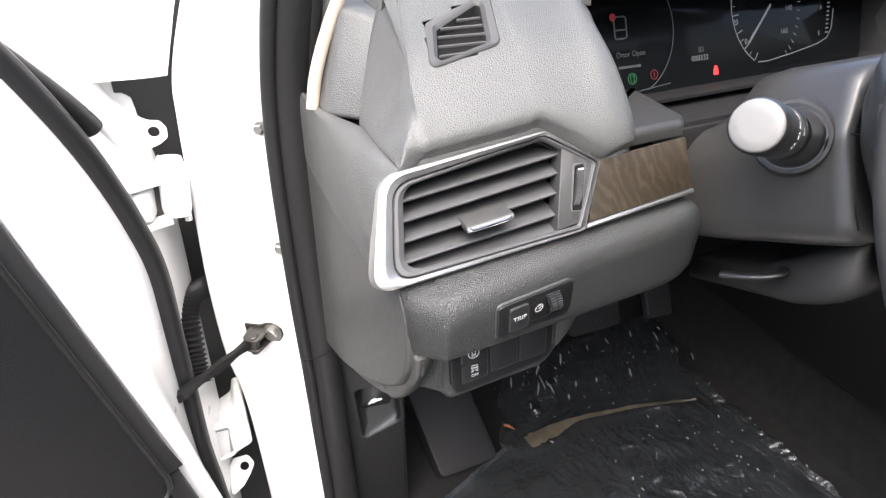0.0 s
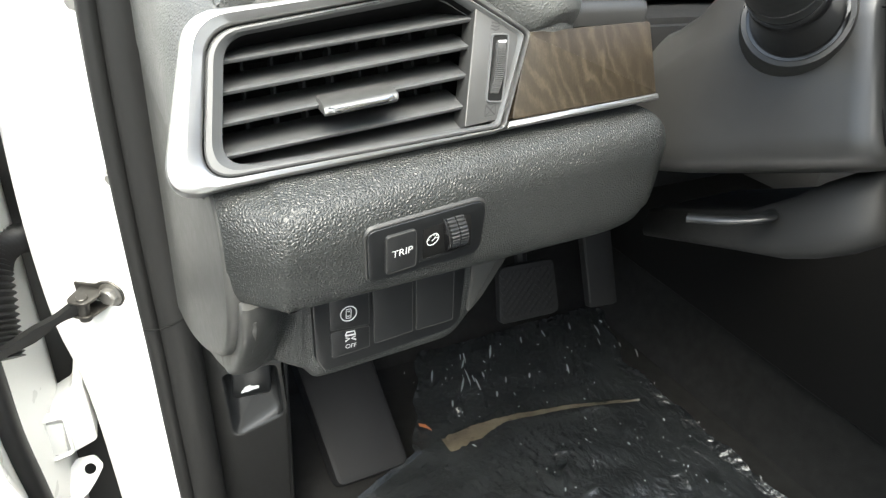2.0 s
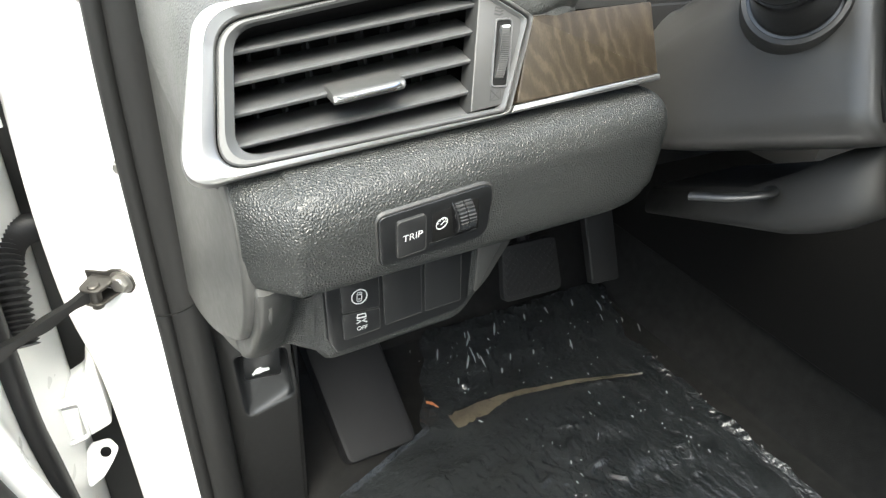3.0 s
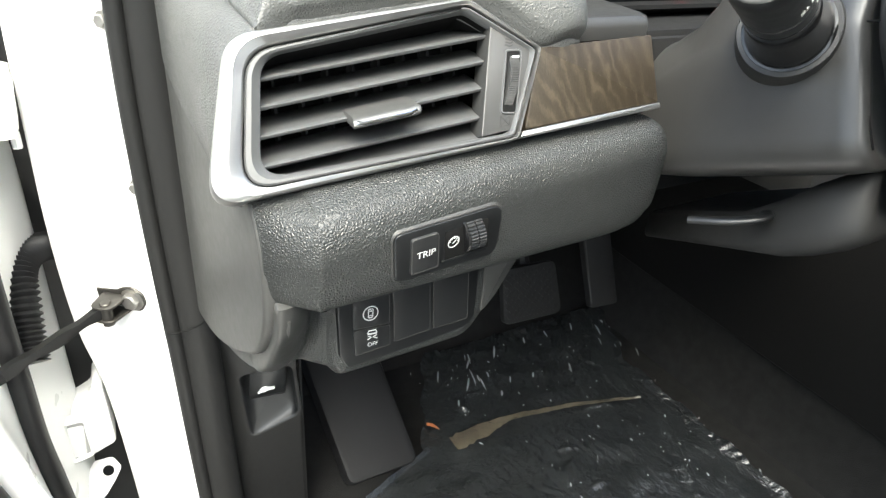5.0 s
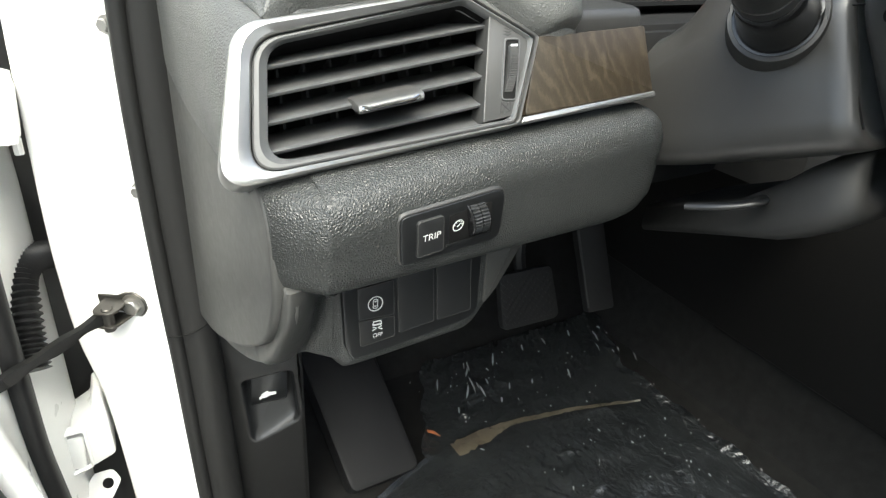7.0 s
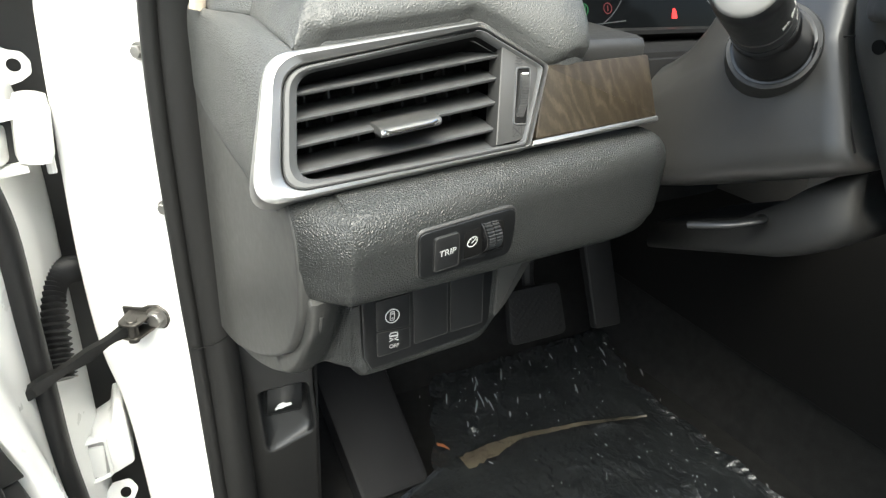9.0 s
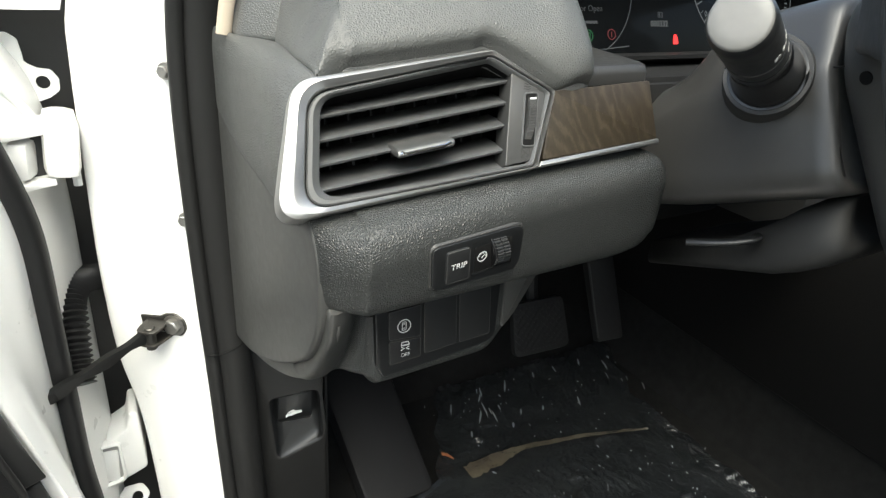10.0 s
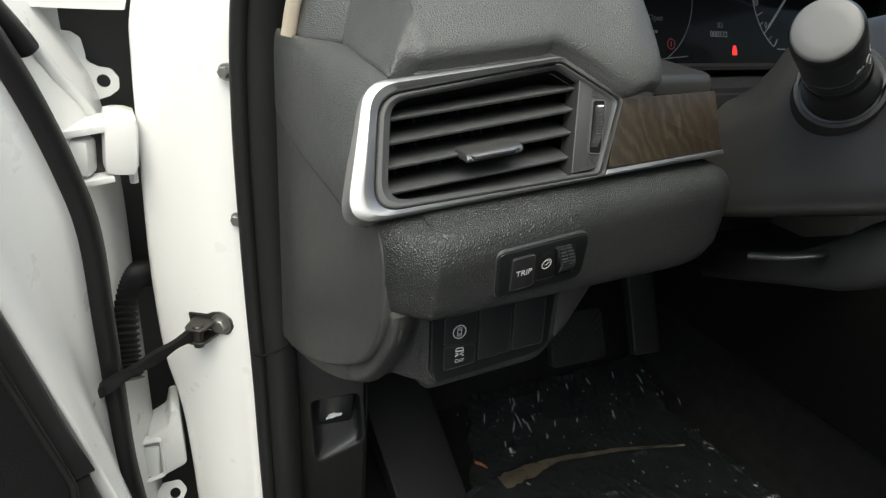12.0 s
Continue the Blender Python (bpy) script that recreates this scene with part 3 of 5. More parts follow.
plan = [Vector((0.1748, 0.46)), Vector((0.1748, 0.3800))]
plan += rounded([(0.1748, 0.3770, 0.003), (0.1955, 0.3572, 0.009), (0.4480, 0.3680, 0.026), (0.4500, 0.46, 0.02)], 9)[10:30]
steps = [plan[0]]
for p in plan[1:]:
    n = max(1, int((p - steps[-1]).length / 0.012))
    steps += [steps[-1].lerp(p, (k + 1) / n) for k in range(n)]
loops = []
for i, p in enumerate(steps):
    t = (steps[min(i + 1, len(steps) - 1)] - steps[max(i - 1, 0)]).normalized()
    n = Vector((-t.y, t.x))
    zt = bolster_top(p.x)
    zb = 0.7485 + 0.012 * max(0.0, (p.x - 0.40) / 0.05) ** 2
    ease = min(1.0, max(0.0, (p.x - 0.1748) / 0.018))
    prof = [(0.040, zt + 0.0010), (0.026, zt - 0.0005), (0.0155, zt - 0.0032), (0.0085, zt - 0.0066), (0.0038, zt - 0.0115), (0.0010, zt - 0.0190), (0.0004, zt - 0.0280), (0.0022, 0.772), (0.0042, zb + 0.0120), (0.0075, zb + 0.0050), (0.0135, zb + 0.0010), (0.022, zb - 0.0010), (0.045, zb - 0.0030)]
    loops.append([Vector((p.x + n.x * d * ease, p.y + d * (n.y * ease + 1 - ease), z)) for d, z in spline([Vector((d, z)) for d, z in prof], 4)])
bm = bmesh.new()
rings(bm, loops, (False, False), closed=False)
part("knee_bolster", bm, LEATHERY, dash, "black leather-grained knee bolster", smooth=70)

# switch housing under the bolster
HOUSE = mapper((0.268, 0.4225, 0.680), (0, -1, 0.05))
outline = rounded([(-47, 70, 3), (-46, 0, 8), (-45, -18, 9), (-38, -28, 9), (-24, -28, 12), (64, -24, 24), (90, 9, 18), (112, 50, 8), (112, 70, 4)], 7)
bm = bmesh.new()
loops = [[HOUSE(p.x, p.y, -90) for p in outline]]
for k in range(6):
    a = math.pi / 2 * k / 5
    loops.append([HOUSE(p.x, p.y, -9 * (1 - math.sin(a))) for p in inset(outline, 11 * (1 - math.cos(a)))])
rings(bm, loops)
part("switch_housing", bm, LEATHERY, dash, smooth=60)
bm = bmesh.new()
LEVELS = [0.752, 0.730, 0.712, 0.690, 0.675, 0.6665, 0.6635]
RING_Y = [0.378, 0.382, 0.394, 0.411, 0.427, 0.437, 0.446]
SEAM = [(0.2010, 0.388), (0.2020, 0.398), (0.2030, 0.408), (0.2025, 0.420), (0.2010, 0.430), (0.1995, 0.437), (0.1995, 0.446)]
net = []
for k, (z, (sx, sy)) in enumerate(zip(LEVELS, SEAM)):
    back = (0, 0, 0, 0, 0, 0, 0.010)[k]
    low = z - (0, 0, 0, 0.001, 0.003, 0.004, 0.004)[k]
    net.append([(sx - 0.001, sy + 0.006, z), (sx, sy, z), (sx + (0.2235 - sx) * 0.35, sy + (0.4275 - sy) * 0.35 + 0.0045 + back, z - 0.001), (sx + (0.2235 - sx) * 0.7, sy + (0.4275 - sy) * 0.7 + 0.004 + back, low), (0.2235, 0.4275 + back, low), (0.2275, 0.4256 + back, low), (0.2330, 0.4262 + back, low)])
surface(bm, net, 5, 5, (0.002, 0.008, 0.002))
part("housing_side", bm, LEATHERY, dash, smooth=70)
bm = bmesh.new()
net = []
for z, ry, (sx, sy) in zip(LEVELS, RING_Y, SEAM):
    net.append([(0.1790, ry + 0.010, z), (0.1790, ry - 0.0005, z), (0.1845, ry * 0.75 + sy * 0.25 - 0.0045, z), (0.1930, ry * 0.4 + sy * 0.6 - 0.0045, z), (sx, sy - 0.0005, z), (sx + 0.001, sy + 0.004, z)])
surface(bm, net, 5, 5, (0.002, 0.008, 0.002))
part("end_band", bm, SATIN, dash, smooth=70)
bm = bmesh.new()
prism(bm, rounded([(71.5, -6, 4), (84, 8, 4), (106.5, 42, 2), (107, 60, 2), (74, 60, 2)], 4), HOUSE, -12, 1.4, 2)
part("housing_cheek", bm, SATIN, dash, "smooth grey end of the switch housing")
bm = bmesh.new()
surface(bm, [[(x, 0.50, 0.735), (x, 0.60, 0.70), (x, 0.80, 0.66), (x, 1.03, 0.64)] for x in (0.20, 0.4, 0.75, 1.7)], 2, 3, (0, 0, 0.02))
part("underside", bm, DEEP, dash)

# open-pore wood strip with a chrome edge, and the black ledge above it
WOODP = mapper((0.39, 0.390, 0.8517), (0.025, -0.894, 0.447))
outline = rounded([(-64, -21, 2), (44.5, -15.8, 1.5), (46.8, 27, 2), (-45, 24, 2)], 3)
bm = bmesh.new()
prism(bm, outline, WOODP, -8, 0, 1.2)
part("wood_strip", bm, WOOD, dash, "dark open-pore wood trim strip")
bm = bmesh.new()
prism(bm, rounded([(-69, -25.5, 1), (44.8, -19.6, 1), (44.8, -15.9, 1), (-66, -21.4, 1)], 3), WOODP, -8, 1.4, 1.2)
part("wood_edge", bm, CHROME, dash, "thin chrome edge strip")
bm = bmesh.new()
ledge = mapper((0.41, 0.45, 0.8840), (0, 0, 1), (0, 1, 0))
prism(bm, rounded([(-62, -36, 6), (36, -33, 5), (47, -22, 10), (62, 62, 2), (-40, 62, 2)], 6), ledge, -13, 0, 6)
part("ledge", bm, KICKS, dash, smooth=60)
bm = bmesh.new()
box(bm, (0.52, 0.47, 0.80), (0.17, 0.06, 0.13), bevel=0.01)
part("column_surround", bm, BLACKOUT, dash)
bm = bmesh.new()
box(bm, (0.62, 0.50, 0.858), (0.46, 0.11, 0.022), bevel=0.006)
part("binnacle_base", bm, BLACKOUT, dash)

# ---- the air vent ----
VENT = mapper((0.2682, 0.4011, 0.8619), (-0.135, -0.855, 0.5))
vent = thing("air_vent", VENT(-20, -40, 0), "black louvred air vent in a satin chrome bezel", "air vent")
CORNER = [(-113.5, -60.8), (-95.5, 22.3), (34.0, 41.6), (76.0, 13.8), (55.0, -36.9)]
outer = rounded([(x, y, r) for (x, y), r in zip(CORNER, (14, 20, 10, 2, 5))], 8)
shelf = rounded([(x, y, r) for (x, y), r in zip([(-104.0, -58.0), (-91.0, 19.2), (34.0, 40.0), (75.2, 13.7), (54.6, -36.4)], (14, 21, 10, 3, 6))], 8)
gap = rounded([(x, y, r) for (x, y), r in zip([(-95.8, -53.8), (-86.8, 15.2), (33.6, 38.3), (74.4, 13.5), (54.2, -35.5)], (14, 20, 10, 4, 6))], 8)
lip = rounded([(x, y, r) for (x, y), r in zip([(-90.0, -49.2), (-82.4, 12.4), (33.4, 36.2), (71.4, 12.9), (51.8, -33.2)], (12, 17, 9, 4, 6))], 8)
hole = rounded([(x, y, r) for (x, y), r in zip([(-86.2, -47.0), (-79.0, 13.0), (33.0, 35.2), (69.4, 12.5), (50.6, -32.4)], (11, 16, 8, 4, 5))], 8)
at = lambda pts, h: [VENT(p.x, p.y, h - 0.02 * max(0, p.x) * (h > 0)) for p in pts]
between = lambda p, q, f: [a.lerp(b, f) for a, b in zip(p, q)]
bm = bmesh.new()
rings(bm, [at(outer, -22), at(outer, -1.5), at(between(outer, shelf, 0.12), 0.6), at(between(outer, shelf, 0.35), 1.4), at(shelf, 2.2), at(between(shelf, gap, 0.15), 1.8), at(between(shelf, gap, 0.82), 0.4), at(between(shelf, gap, 0.9), -0.2), at(gap, -2.2), at(gap, -8)], (False, False))
part("bezel", bm, CHROME, vent, "satin chrome bezel", smooth=30)
bm = bmesh.new()
rings(bm, [at(inset(gap, 0.7), -9), at(inset(gap, 0.7), -2.6), at(inset(gap, 1.6), -1.6), at(inset(lip, -1.0), -1.6), at(lip, -2.4), at(hole, -5), at(hole, -8)], (False, False))
part("inner_frame", bm, PLATE, vent, smooth=30)
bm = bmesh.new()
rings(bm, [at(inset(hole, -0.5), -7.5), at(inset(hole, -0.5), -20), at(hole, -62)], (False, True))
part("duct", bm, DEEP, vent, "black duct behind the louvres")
for i, (u0, v0, u1, v1) in enumerate([(-81.5, 3.0, 49.5, 24.2), (-83.5, -11.6, 46.5, 9.8), (-84.5, -26.2, 43.0, -5.4), (-84.0, -41.2, 39.0, -21.8), (-82.0, -53.0, 44.0, -32.4)]):
    bm = bmesh.new()
    prof = [(-10.0, -0.9), (-9.2, 0.0), (-9.8, 0.9), (-12, 1.8), (-38, 15.4), (-40, 15.8), (-40, 14.0), (-14, -0.4), (-11, -1.2)]
    rings(bm, [[VENT(u, v + dv, h) for h, dv in prof] for u, v in ((u0, v0), (u1, v1))])
    part("louvre", bm, LOUVRE, vent)
for k in range(8):
    bm = bmesh.new()
    u = -70 + 15.5 * k
    prism(bm, rounded([(u - 0.7, -33 + k * 2.2, 0.3), (u + 0.7, -33 + k * 2.2, 0.3), (u + 0.7, 14 + k * 2.6, 0.3), (u - 0.7, 14 + k * 2.6, 0.3)], 1), VENT, -61, -44)
    part("vane", bm, DUCT, vent)
# adjusting tab on the third louvre
bm = bmesh.new()
slope = lambda u: 0.165 * (u + 20)
loops = []
for u, k in ((-38.4, 0.75), (-38.0, 0.95), (-37.2, 1.0), (-20, 1.0), (-2.8, 1.0), (-2.0, 0.95), (-1.6, 0.75)):
    prof = [(-17, 8.6), (-17, 11.2), (-6, 6.6), (2.0, 2.4), (4.0, 1.0), (4.8, -0.6), (4.5, -2.4), (2.4, -3.2), (-7, 2.0)]
    loops.append([VENT(u, -20.6 + slope(u) + 1.0 + (dv - 1.0) * k, -6 + (h + 6) * (0.88 + 0.12 * k)) for h, dv in prof])
rings(bm, loops)
tab = part("adjusting_tab", bm, TABGREY, vent)
bm = bmesh.new()
tube(bm, [VENT(u, -20.6 + slope(u) - 2.0 + (0.9 if abs(u + 20.3) > 15 else 0), 4.7 - (1.4 if abs(u + 20.3) > 15.5 else 0)) for u in (-36.8, -35.4, -33, -20, -8, -5, -3.6)], 0.0013, 8)
part("chrome_edge", bm, BRIGHT, tab, "bright chrome edge")
# control plate with the thumbwheel
plate_pts = rounded([(48.2, 33.0, 1), (54.5, 28.8, 2), (70.0, 14.8, 5), (64.6, -19.5, 8), (54.5, -30.6, 7), (34.0, -34.0, 1)], 6)
bm = bmesh.new()
prism(bm, plate_pts, VENT, -22, -3.6, 0.8)
control = part("control_plate", bm, HARD, vent, "grey vent control plate")
# no slot is cut: a thin black plate paints its shade
bm = bmesh.new()
prism(bm, rounded([(55.0, 13.0, 1.5), (64.0, 13.4, 1.5), (56.4, -21.4, 1.5), (47.6, -21.0, 1.5)], 3), VENT, -4, -3.3, 0.2)
part("wheel_slot_shade", bm, DEEP, control)
bm = bmesh.new()
slot = rounded([(54.2, 14.2, 3), (65.4, 14.6, 3), (57.2, -22.6, 3), (46.4, -22.2, 3)], 4)
rings(bm, [[VENT(p.x, p.y, h) for p in pts] for pts, h in ((slot, -3.7), (inset(slot, 0.5), -2.7), (inset(slot, 1.2), -2.7), (inset(slot, 1.6), -4.0))], (False, False))
part("slot_rim", bm, LOUVRE, control)
bm = bmesh.new()
mid, axis_u, axis_v = (55.9, -3.4), (0.97, 0.23), (0.25, 0.968)
loops = []
for w, rr in ((-2.9, 0.93), (-2.4, 1.0), (2.4, 1.0), (2.9, 0.93)):
    ring_pts = []
    for k in range(240):
        a = 2 * math.pi * k / 240
        r = 19.5 * rr * (1.0 if k % 2 else 0.975)
        along_v, proud = r * math.cos(a), r * math.sin(a)
        ring_pts.append(VENT(mid[0] + axis_u[0] * w + axis_v[0] * along_v, mid[1] + axis_v[1] * along_v - axis_u[1] * w * 0.2, -13.4 + proud * 0.78))
    loops.append(ring_pts)
rings(bm, loops)
part("thumbwheel", bm, HARD, control, smooth=20)
bm = bmesh.new()
prism(bm, rounded([(57.4, 8.8, 0.5), (62.0, 9.0, 0.5), (62.3, 10.4, 0.5), (57.8, 10.2, 0.5)], 3), VENT, -5.0, -2.0, 0.3)
part("wheel_mark", bm, MARK, control, "white position mark")
bm = bmesh.new()
for k in range(3):
    stroke(bm, lambda a, b, h: VENT(a, b, -3.6 + h), [(54.4 + 0.5 * k + s, 16.0 + 1.7 * k + math.sin(s * 1.2 + 1) * 0.5 + s * 0.1) for s in (0, 1, 2, 3, 4, 5)], 0.7)
part("open_mark", bm, DARKMARK, control)
bm = bmesh.new()
q = lambda a, b, h: VENT(49.4 + a + b * 0.2, -25.6 + b + a * 0.15, -3.6 + h)
stroke(bm, q, [(-3, -3), (3, -3), (3, 3), (-3, 3)], 0.5, closed=True)
stroke(bm, q, [(-3, -3), (3, 3)], 0.5)
stroke(bm, q, [(-3, 3), (3, -3)], 0.5)
part("closed_mark", bm, DARKMARK, control)

# ---- trip switch in the bolster ----
TRIP = mapper((0.270, 0.3616, 0.7735), (0.043, -0.985, -0.1))
trip = thing("trip_switch", TRIP(0, -8, 0), "black trip button and dimmer dial set into the bolster", "switch panel")
outline = rounded([(-34.5, 20.2, 5), (33.5, 26.0, 8), (34.5, -7.6, 9), (-31.5, -10.2, 5)], 6)
bm = bmesh.new()
prism(bm, outline, TRIP, -8, 1.0, 0.9)
part("plate", bm, PANEL_BLACK, trip)
bm = bmesh.new()
rings(bm, [[TRIP(p.x, p.y, h) for p in inset(outline, d)] for d, h in ((-1.8, -1.6), (-1.1, -0.2), (-0.5, 0.25), (-0.1, 0.1), (0.1, -1.0))], (False, False))
part("surround", bm, KICKS, trip, "rolled rim around the switch plate", smooth=60)
bm = bmesh.new()
prism(bm, rounded([(-24.8, 16.6, 2.5), (-8.2, 18.0, 2.5), (-6.0, -4.6, 2.0), (-23.0, -6.2, 1.5)], 5), TRIP, 0, 3.0, 1.0)
button = part("button", bm, KEY, trip)
# a paler outline paints the highlight on the button's bevel
bm = bmesh.new()
stroke(bm, lambda a, b, h: TRIP(a, b, 2.2 + h), inset(rounded([(-24.8, 16.6, 2.5), (-8.2, 18.0, 2.5), (-6.0, -4.6, 2.0), (-23.0, -6.2, 1.5)], 5), 0.3), 0.45, 0.75, closed=True)
part("edge", bm, HARD, button)
lettering("lettering", "TRIP", TRIP, -15.2, 6.2, 4.0, MARK, button, 0.15, 0.09, h=2.95, width=1.02, lean=0.05)
bm = bmesh.new()
stroke(bm, lambda a, b, h: TRIP(a, b, 0.9 + h), [(-3.4, -3.6), (26.0, -1.4)], 1.6, 0.8)
part("rim", bm, PANEL_BLACK, trip)
# the dial's recess is a near-black plate, its shade painted rather than sunk
bm = bmesh.new()
prism(bm, rounded([(-3.6, 15.8, 1), (24.4, 19.4, 1.5), (27.6, -1.4, 1.5), (-1.6, -2.8, 1)], 3), TRIP, 0.4, 1.15, 0.1)
part("recess", bm, DEEP, trip)
bm = bmesh.new()
loops = []
for w, rr in ((-5.6, 0.9), (-4.8, 1.0), (-0.5, 1.0), (0.0, 0.93), (0.5, 1.0), (4.8, 1.0), (5.6, 0.9)):
    ring_pts = []
    for k in range(152):
        a = 2 * math.pi * k / 152
        r = 13.4 * rr * (1.0 if k % 4 < 2 else 0.955)
        ring_pts.append(TRIP(16.2 + w - 0.2 * r * math.cos(a), 10.0 + r * math.cos(a) * 0.93 + w * 0.07, -6.5 + r * math.sin(a)))
    loops.append(ring_pts)
rings(bm, loops)
dial = part("dial", bm, KEY, trip, smooth=20)
bm = bmesh.new()
rings(bm, [[TRIP(16.2 + w - 0.2 * r * math.cos(a), 10.0 + r * math.cos(a) * 0.93 + w * 0.07, -6.5 + r * math.sin(a)) for a in [2 * math.pi * k / 72 for k in range(72)]] for w, r in ((-6.9, 12.4), (-6.7, 13.3), (-6.2, 13.7), (-5.7, 13.4), (-5.6, 12.6))])
part("flange", bm, GLOSSY, dial, "glossy black flange", smooth=60)
bm = bmesh.new()
tp = lambda a, b, h: TRIP(2.9 + (a + 0.12 * b) * 0.85, 8.4 + (b + 0.07 * a) * 0.85, 1.15 + h)
stroke(bm, tp, circle(0, 0, 3.9, 24), 0.5, closed=True)
stroke(bm, tp, [(-0.5, -1.0), (1.7, 1.3)], 0.6)
for k in range(5):
    a = math.pi * (0.06 + 0.22 * k)
    stroke(bm, tp, [(2.5 * math.cos(a), 2.5 * math.sin(a)), (3.4 * math.cos(a), 3.4 * math.sin(a))], 0.5)
part("dimmer_symbol", bm, MARK, trip, "white dimmer symbol")

# ---- lower switch panel ----
SW = mapper((0.268, 0.4205, 0.680), (0, -1, 0.05))
panel = thing("switch_panel", SW(10, -18, 0), "black lower switch panel with two buttons and two blanks", "switch panel")
bm = bmesh.new()
prism(bm, rounded([(-39.5, 40, 3), (-38.5, -6, 6), (-33, -17.5, 5), (-2, -16.0, 4), (58, -10.5, 8), (65.5, -5, 7), (67.5, 42, 3)], 6), SW, -6, 1.0, 0.9)
part("plate", bm, PANEL_BLACK, panel)
keys = []
for pts in ([(-29.4, 36), (-3.0, 37), (-2.6, 10.6), (-28.8, 12.6)], [(-28.8, 11.6), (-2.6, 9.6), (-2.3, -6.8), (-28.2, -8.4)], [(-0.6, 38), (27.2, 40), (28.6, -3.6), (0.8, -5.6)], [(29.6, 40), (57.8, 42), (59.2, -2.6), (31.0, -3.8)]):
    bm = bmesh.new()
    prism(bm, rounded([(*p, 1.6) for p in pts], 3), SW, 0, 2.2, 0.7)
    keys.append(part("button" if len(keys) < 2 else "blank_cover", bm, KEY, panel))
    # the light caught by the chamfer, drawn as a thin paler stroke
    bm = bmesh.new()
    stroke(bm, lambda a, b, h: SW(a, b, 1.6 + h), inset(rounded([(*p, 1.6) for p in pts], 3), 0.25), 0.45, 0.75, closed=True)
    part("edge", bm, HARD, keys[-1])
bm = bmesh.new()
sp = lambda a, b, h: SW(-16.8 + 0.84 * (a + 0.05 * b), 22.4 + 0.84 * (b - 0.06 * a), 2.2 + h)
stroke(bm, sp, circle(0, 0, 6.2, 28), 0.85, closed=True)
stroke(bm, sp, rounded([(-1.9, -3.9, 1), (1.9, -3.9, 1), (1.9, 3.9, 1), (-1.9, 3.9, 1)], 3), 0.6, closed=True)
stroke(bm, sp, [(-1.0, 2.0), (1.0, 2.0)], 0.9)
stroke(bm, sp, [(-1.0, -2.0), (1.0, -2.0)], 0.7)
part("symbol", bm, MARK, keys[0], "white car-in-circle symbol")
bm = bmesh.new()
sp2 = lambda a, b, h: SW(-15.8 + a, 4.6 + b - 0.06 * a, 2.2 + h)
stroke(bm, sp2, [(-3.2, 2.0), (-2.6, 4.2), (2.6, 4.2), (3.2, 2.0)], 0.8)
stroke(bm, sp2, [(-3.4, 1.6), (3.4, 1.6)], 1.1)
stroke(bm, sp2, [(-3.2, 0.2), (-0.6, -1.0), (-3.6, -2.6)], 0.9)
stroke(bm, sp2, [(3.2, 0.2), (0.6, -1.0), (3.6, -2.6)], 0.9)
part("symbol", bm, MARK, keys[1], "white skidding-car symbol")
lettering("lettering", "OFF", SW, -15.6, -2.2, 3.0, MARK, keys[1], 0.15, -0.05, h=2.15)

# ---- upper side vent ----
upper = thing("defogger_vent", UP(40, 20, 0), "small slatted demister vent on the dash top", "air vent")
bm = bmesh.new()
rings(bm, [[UP(p.x, p.y, h) for p in pts] for pts, h in ((vent_rim, -9), (vent_rim, 0.6), (inset(vent_rim, 1.2), 1.8), (inset(vent_hole, -3), 1.4), (vent_hole, -1.5), (vent_hole, -12))], (False, False))
part("bezel", bm, SATIN, upper)
bm = bmesh.new()
rings(bm, [[UP(p.x, p.y, h) for p in inset(vent_hole, -0.3)] for h in (-6, -12)], (False, True))
part("duct", bm, DEEP, upper)
for a0, a1 in [((13.3, 10.3), (39.5, 4.1)), ((17.0, 19.4), (53.3, 8.7)), ((21.3, 28.4), (57.0, 16.9)), ((27.4, 35.5), (59.1, 25.9)), ((42.8, 38.7), (61.1, 33.9))]:
    bm = bmesh.new()
    tube(bm, [UP(*a0, -2.5), UP(*a1, -2.5)], 0.0009, 8, flat=1.5)
    part("slat", bm, HARD, upper)

# ---- instrument cluster ----
DISP = mapper((0.575, 0.511, 0.888), (0, -0.94, 0.34))
cluster = thing("instrument_cluster", DISP(20, -16, 0), "black instrument display with speedometer and warning lamps", "instrument cluster")
bm = bmesh.new()
prism(bm, rounded([(-160, -14, 6), (222, -14, 10), (235, 95, 12), (-170, 95, 12)], 4), DISP, -12, 0, 1)
part("screen", bm, SCREEN, cluster)
bm = bmesh.new()
so = rounded([(-170, -22, 8), (235, -22, 12), (246, 106, 12), (-182, 106, 12)], 5)
si = rounded([(-158, -12, 6), (220, -12, 10), (232, 94, 12), (-168, 94, 12)], 5)
rings(bm, [[DISP(p.x, p.y, h) for p in pts] for pts, h in ((so, -14), (so, 26), (inset(so, 3), 27), (si, 2), (si, -4))], (False, False))
part("surround", bm, BLACKOUT, cluster)
up_d = lambda a, b, h: DISP(a, b, h + 0.3)
# belt lamp: a seated shape
bm = bmesh.new()
prism(bm, rounded([(-3.4, -4.5, 1), (3.4, -4.5, 1), (2.6, 1, 1), (1.2, 4.5, 1), (-1.2, 4.5, 1), (-2.6, 1, 1)], 3), DISP, 0, 0.7)
part("belt_lamp", bm, RED, cluster, "glowing red seat belt lamp")
bm = bmesh.new()
stroke(bm, lambda a, b, h: up_d(-107 + a, 4 + b, h), circle(0, 0, 5.0, 20), 1.0, closed=True)
stroke(bm, lambda a, b, h: up_d(-107 + a, 4 + b, h), [(-2, -3), (2, -3), (2, 3), (-2, 3)], 1.2, closed=True)
